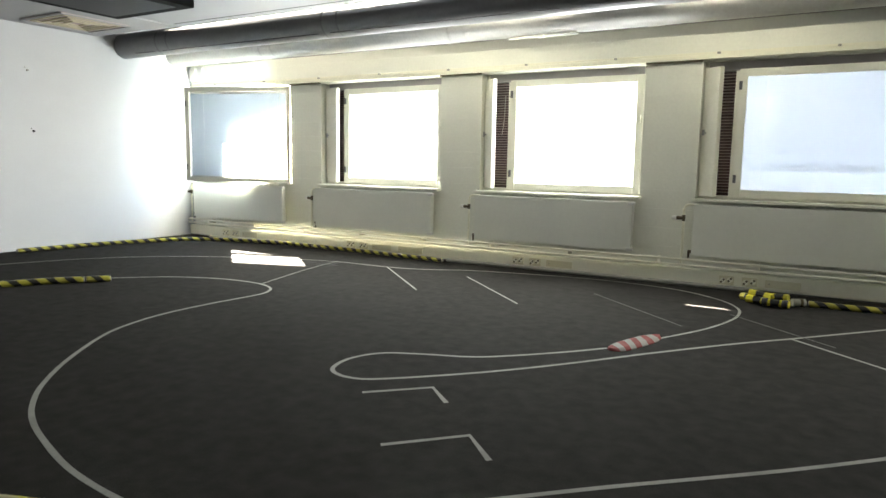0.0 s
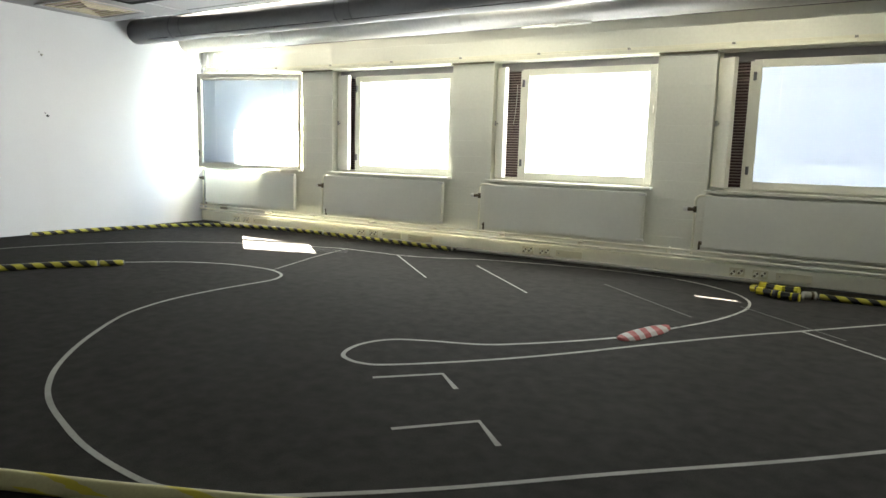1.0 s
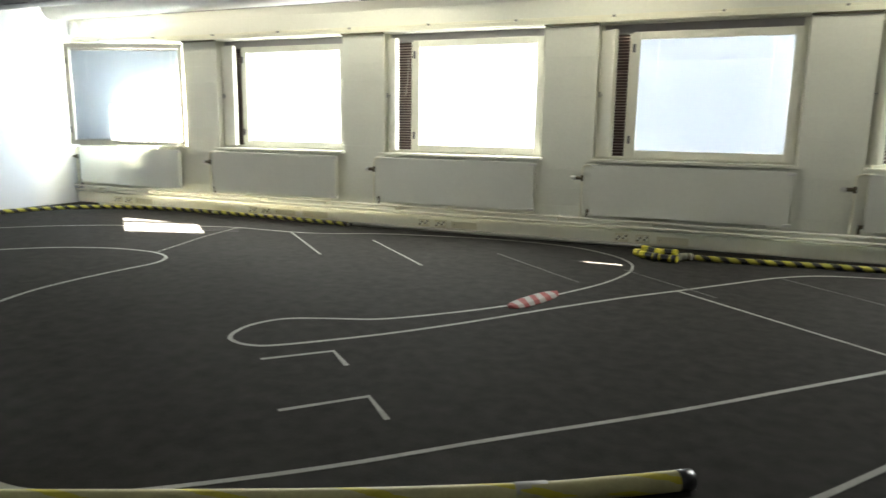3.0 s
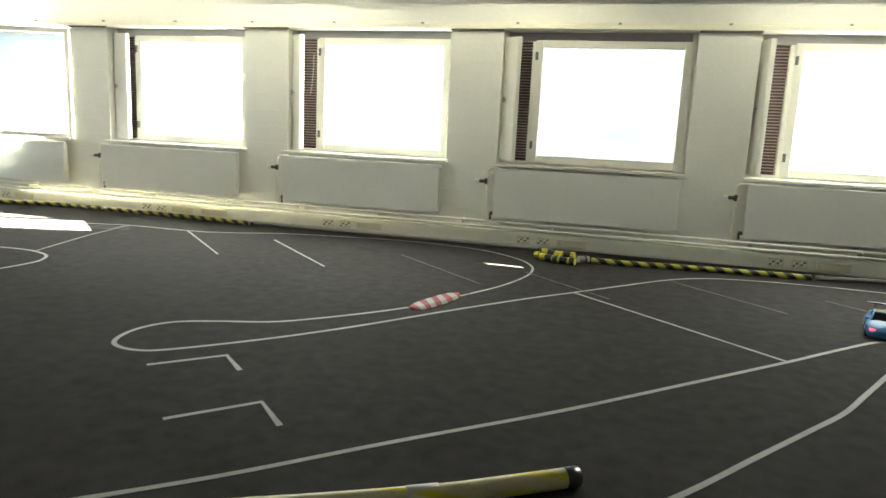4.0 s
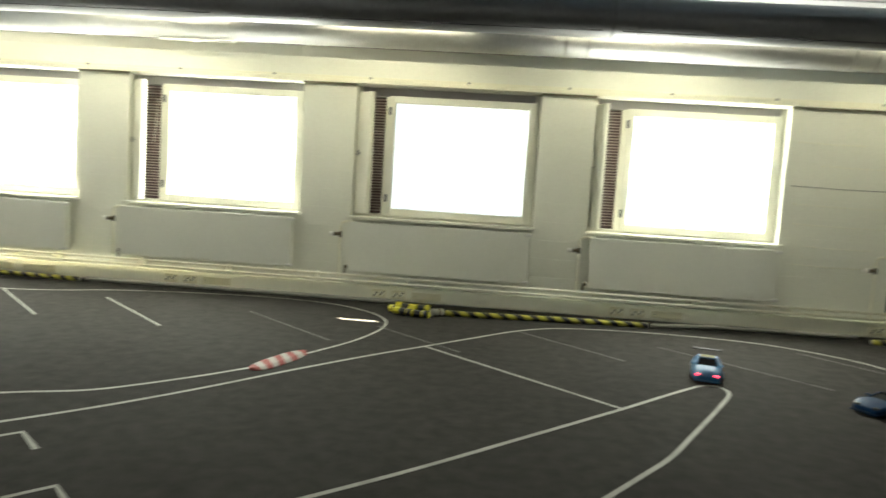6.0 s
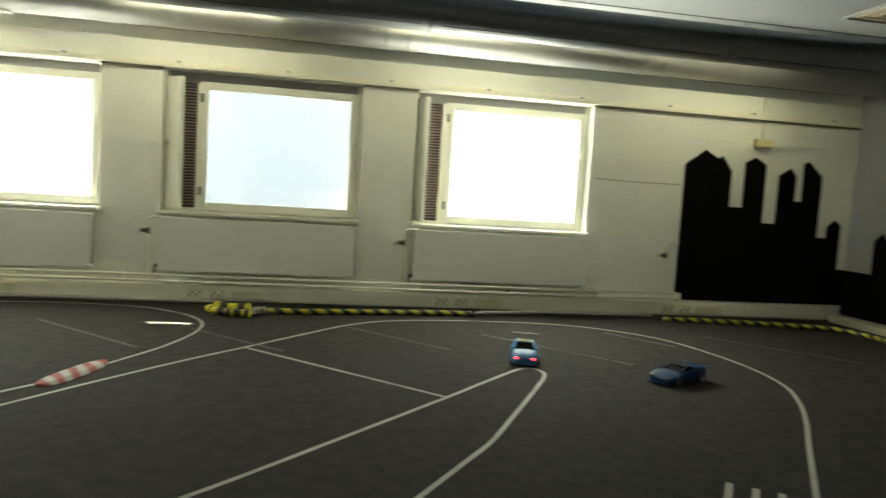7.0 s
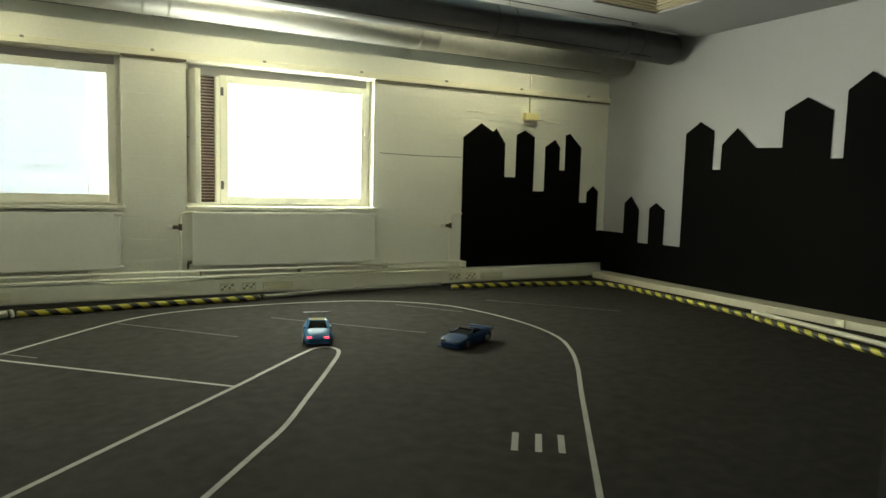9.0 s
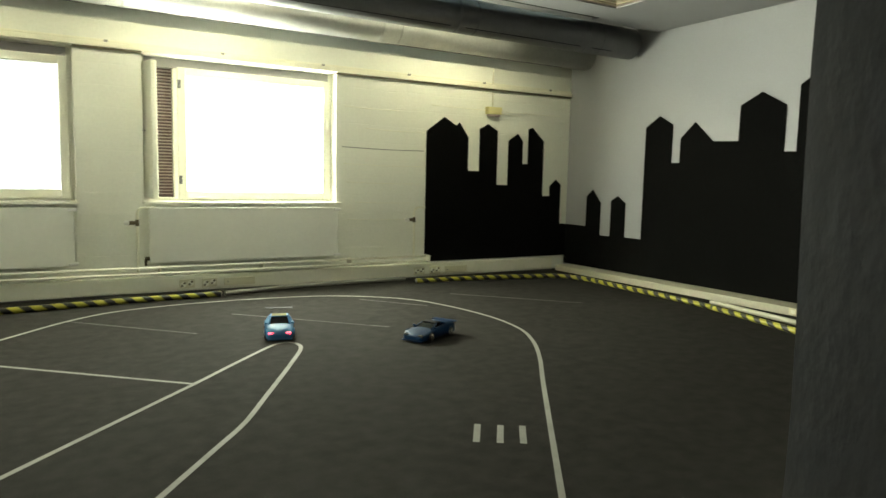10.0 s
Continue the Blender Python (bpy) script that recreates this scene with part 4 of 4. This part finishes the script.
def model_car(label, paint, at, turn, low, wing_z, cabin, glow, screen):
    """A tenth-scale car: front towards +x."""
    c = thing("model_car", label, "toy car", at, turn, group="model cars")
    W = 0.098
    # station: along, half width, sill, shoulder height, deck height
    st = [(-0.222, 0.80, 0.034, 0.060, 0.080), (-0.20, 0.93, 0.018, 0.072, 0.098 - low), (-0.15, 1.0, 0.014, 0.076, 0.100 - low), (-0.10, 0.985, 0.012, 0.074, 0.100 - low), (0.0, 0.95, 0.012, 0.070, 0.094 - low),
          (0.09, 0.985, 0.012, 0.070, 0.088 - low), (0.13, 1.0, 0.014, 0.068, 0.082 - low), (0.175, 0.96, 0.015, 0.060, 0.072 - low), (0.205, 0.86, 0.016, 0.046, 0.058 - low), (0.224, 0.62, 0.02, 0.036, 0.044 - low * 0.5)]
    rows = []
    for x, wf, s, sh, dk in st:
        w2 = W * wf
        half = [(w2 * 0.94, s), (w2, s + 0.012), (w2 * 0.985, (s + sh) / 2 + 0.006), (w2 * 0.95, sh), (w2 * 0.80, dk - 0.002), (w2 * 0.4, dk + 0.002)]
        rows.append([(x, -y, z) for y, z in half] + [(x, y, z) for y, z in half[::-1]])
    shell = part("body_shell", loft(rows), paint, c, smooth=False)
    # cabin: glass house and roof
    xa, xb, xc, xd, top = cabin
    zb = 0.088 - low
    def house(ins, z0, z1, x_r, x_rt, x_ft, x_f):
        bm = bmesh.new()
        lo = [bm.verts.new(p) for p in ((x_r, -0.066 + ins, z0), (x_f, -0.074 + ins, z0 - 0.004), (x_f, 0.074 - ins, z0 - 0.004), (x_r, 0.066 - ins, z0))]
        hi = [bm.verts.new(p) for p in ((x_rt, -0.056 + ins, z1), (x_ft, -0.058 + ins, z1), (x_ft, 0.058 - ins, z1), (x_rt, 0.056 - ins, z1))]
        for i in range(4):
            bm.faces.new((lo[i], lo[(i + 1) % 4], hi[(i + 1) % 4], hi[i]))
        bm.faces.new(hi)
        bmesh.ops.bevel(bm, geom=[e for e in bm.edges if not e.is_boundary], offset=0.004, segments=2, affect="EDGES")
        return bm
    part("window_band", house(0.0, zb, top - 0.004, xa, xb, xc, xd), M_TINT, c, "dark tinted windows")
    bm = bmesh.new()
    put_box(bm, xb - 0.004, xc + 0.004, -0.060, 0.060, top - 0.007, top + 0.002, 0.003)
    part("roof", bm, paint if screen else M_CARBON, c, "" if screen else "black roof panel")
    for s in (-1, 1):
        for p, q in ((xa, xb), (xd, xc)):
            part("roof_post", tube([(p, s * 0.071, zb - 0.004), (q, s * 0.0585, top - 0.004)], 0.0055, 6), paint, c)
        part("roof_post", tube([((xa + xd) / 2 - 0.02, s * 0.0725, zb - 0.004), ((xb + xc) / 2 - 0.02, s * 0.06, top - 0.004)], 0.004, 6), paint, c)
    if screen:
        bm = bmesh.new()
        v = [bm.verts.new(p) for p in ((xb + 0.012 * (xc - xb) * 10, -0.05, top + 0.0025), (xc + 0.004, -0.052, top + 0.0008), (xc + 0.004, 0.052, top + 0.0008), (xb + 0.012 * (xc - xb) * 10, 0.05, top + 0.0025))]
        f = bmesh.ops.extrude_face_region(bm, geom=[bm.faces.new(v)])["geom"]
        bmesh.ops.translate(bm, verts=[e for e in f if isinstance(e, bmesh.types.BMVert)], vec=(0, 0, 0.002))
        part("screen_strip", bm, M_TINT_Y, c, "pale strip over the windscreen")
    # wheels
    for x in (-0.128, 0.129):
        for s in (-1, 1):
            wh = new("wheel")
            wh.parent = c
            wh.location = (x, s * 0.088, 0.031)
            bm = bmesh.new()
            put_tube(bm, [(0, -0.0125, 0), (0, -0.009, 0), (0, 0.009, 0), (0, 0.0125, 0)], 0.031, 20)
            part("tyre", bm, M_TYRE, wh)
            bm = bmesh.new()
            put_tube(bm, [(0, s * 0.0115, 0), (0, s * 0.0142, 0)], 0.0235, 18)
            for i in range(5):
                put_box(bm, 0.003, 0.021, s * 0.0145 - 0.0012, s * 0.0145 + 0.0012, -0.003, 0.003, 0, Matrix.Rotation(i * 2 * math.pi / 5, 4, "Y"))
            part("rim", bm, M_RIM, wh, "bright spoked rim")
            bm = bmesh.new()
            put_tube(bm, [(x + 0.0375 * math.cos(a), s * 0.0965, 0.031 + 0.0375 * math.sin(a)) for a in [math.pi * (0.02 + 0.96 * i / 12) for i in range(13)]], 0.0045, 6)
            part("wheel_arch", bm, paint, c)
    # rear wing
    for s in (-1, 1):
        part("wing_stay", slab(-0.205, -0.18, s * 0.05 - 0.0015, s * 0.05 + 0.0015, 0.09 - low, wing_z, bevel=0.0005), M_CARBON, c)
        if wing_z > 0.13:
            part("wing_end", slab(-0.232, -0.172, s * 0.095 - 0.0012, s * 0.095 + 0.0012, wing_z - 0.012, wing_z + 0.014, bevel=0.0005), M_CARBON, c)
    part("wing_blade", slab(-0.228, -0.178, -0.094, 0.094, wing_z - 0.002, wing_z + 0.003, bevel=0.001), M_CARBON if wing_z > 0.13 else paint, c)
    part("bumper_lip", slab(0.16, 0.232, -0.082, 0.082, 0.012, 0.018, bevel=0.002), paint, c)
    part("side_skirt", slab(-0.09, 0.09, -0.1, 0.1, 0.009, 0.014, bevel=0.002), M_CARBON, c)
    part("chassis", slab(-0.19, 0.19, -0.07, 0.07, 0.008, 0.02, bevel=0.003), M_CARBON, c)
    for s in (-1, 1):
        part("headlight", slab(0.190, 0.214, s * 0.058 - 0.016, s * 0.058 + 0.016, 0.046 - low * 0.4, 0.058 - low * 0.4, bevel=0.003), M_LED if glow else M_LENS, c, "glowing pink headlight" if glow else "clear headlight")
        part("tail_light", slab(-0.2235, -0.217, s * 0.056 - 0.018, s * 0.056 + 0.018, 0.058, 0.070, bevel=0.002), M_RED, c, "red tail light")
        part("mirror", slab(0.055, 0.069, s * 0.09 - 0.01, s * 0.09 + 0.01, 0.089 - low, 0.101 - low, bevel=0.003), paint, c)
    part("number_plate", slab(-0.2262, -0.2236, -0.03, 0.03, 0.046, 0.058), M_WHITE, c, "small white plate")
    return c


model_car("light blue model car with tall wing and lit headlights", M_LBLUE, (1.598, 4.259, 0), -106, 0.0, 0.150, (-0.165, -0.075, 0.005, 0.085, 0.132), True, True)
model_car("dark blue low model sports car with a flat rear deck", M_NAVY, (2.527, 3.735, 0), 208, 0.010, 0.090, (-0.14, -0.05, 0.005, 0.095, 0.108), False, False)
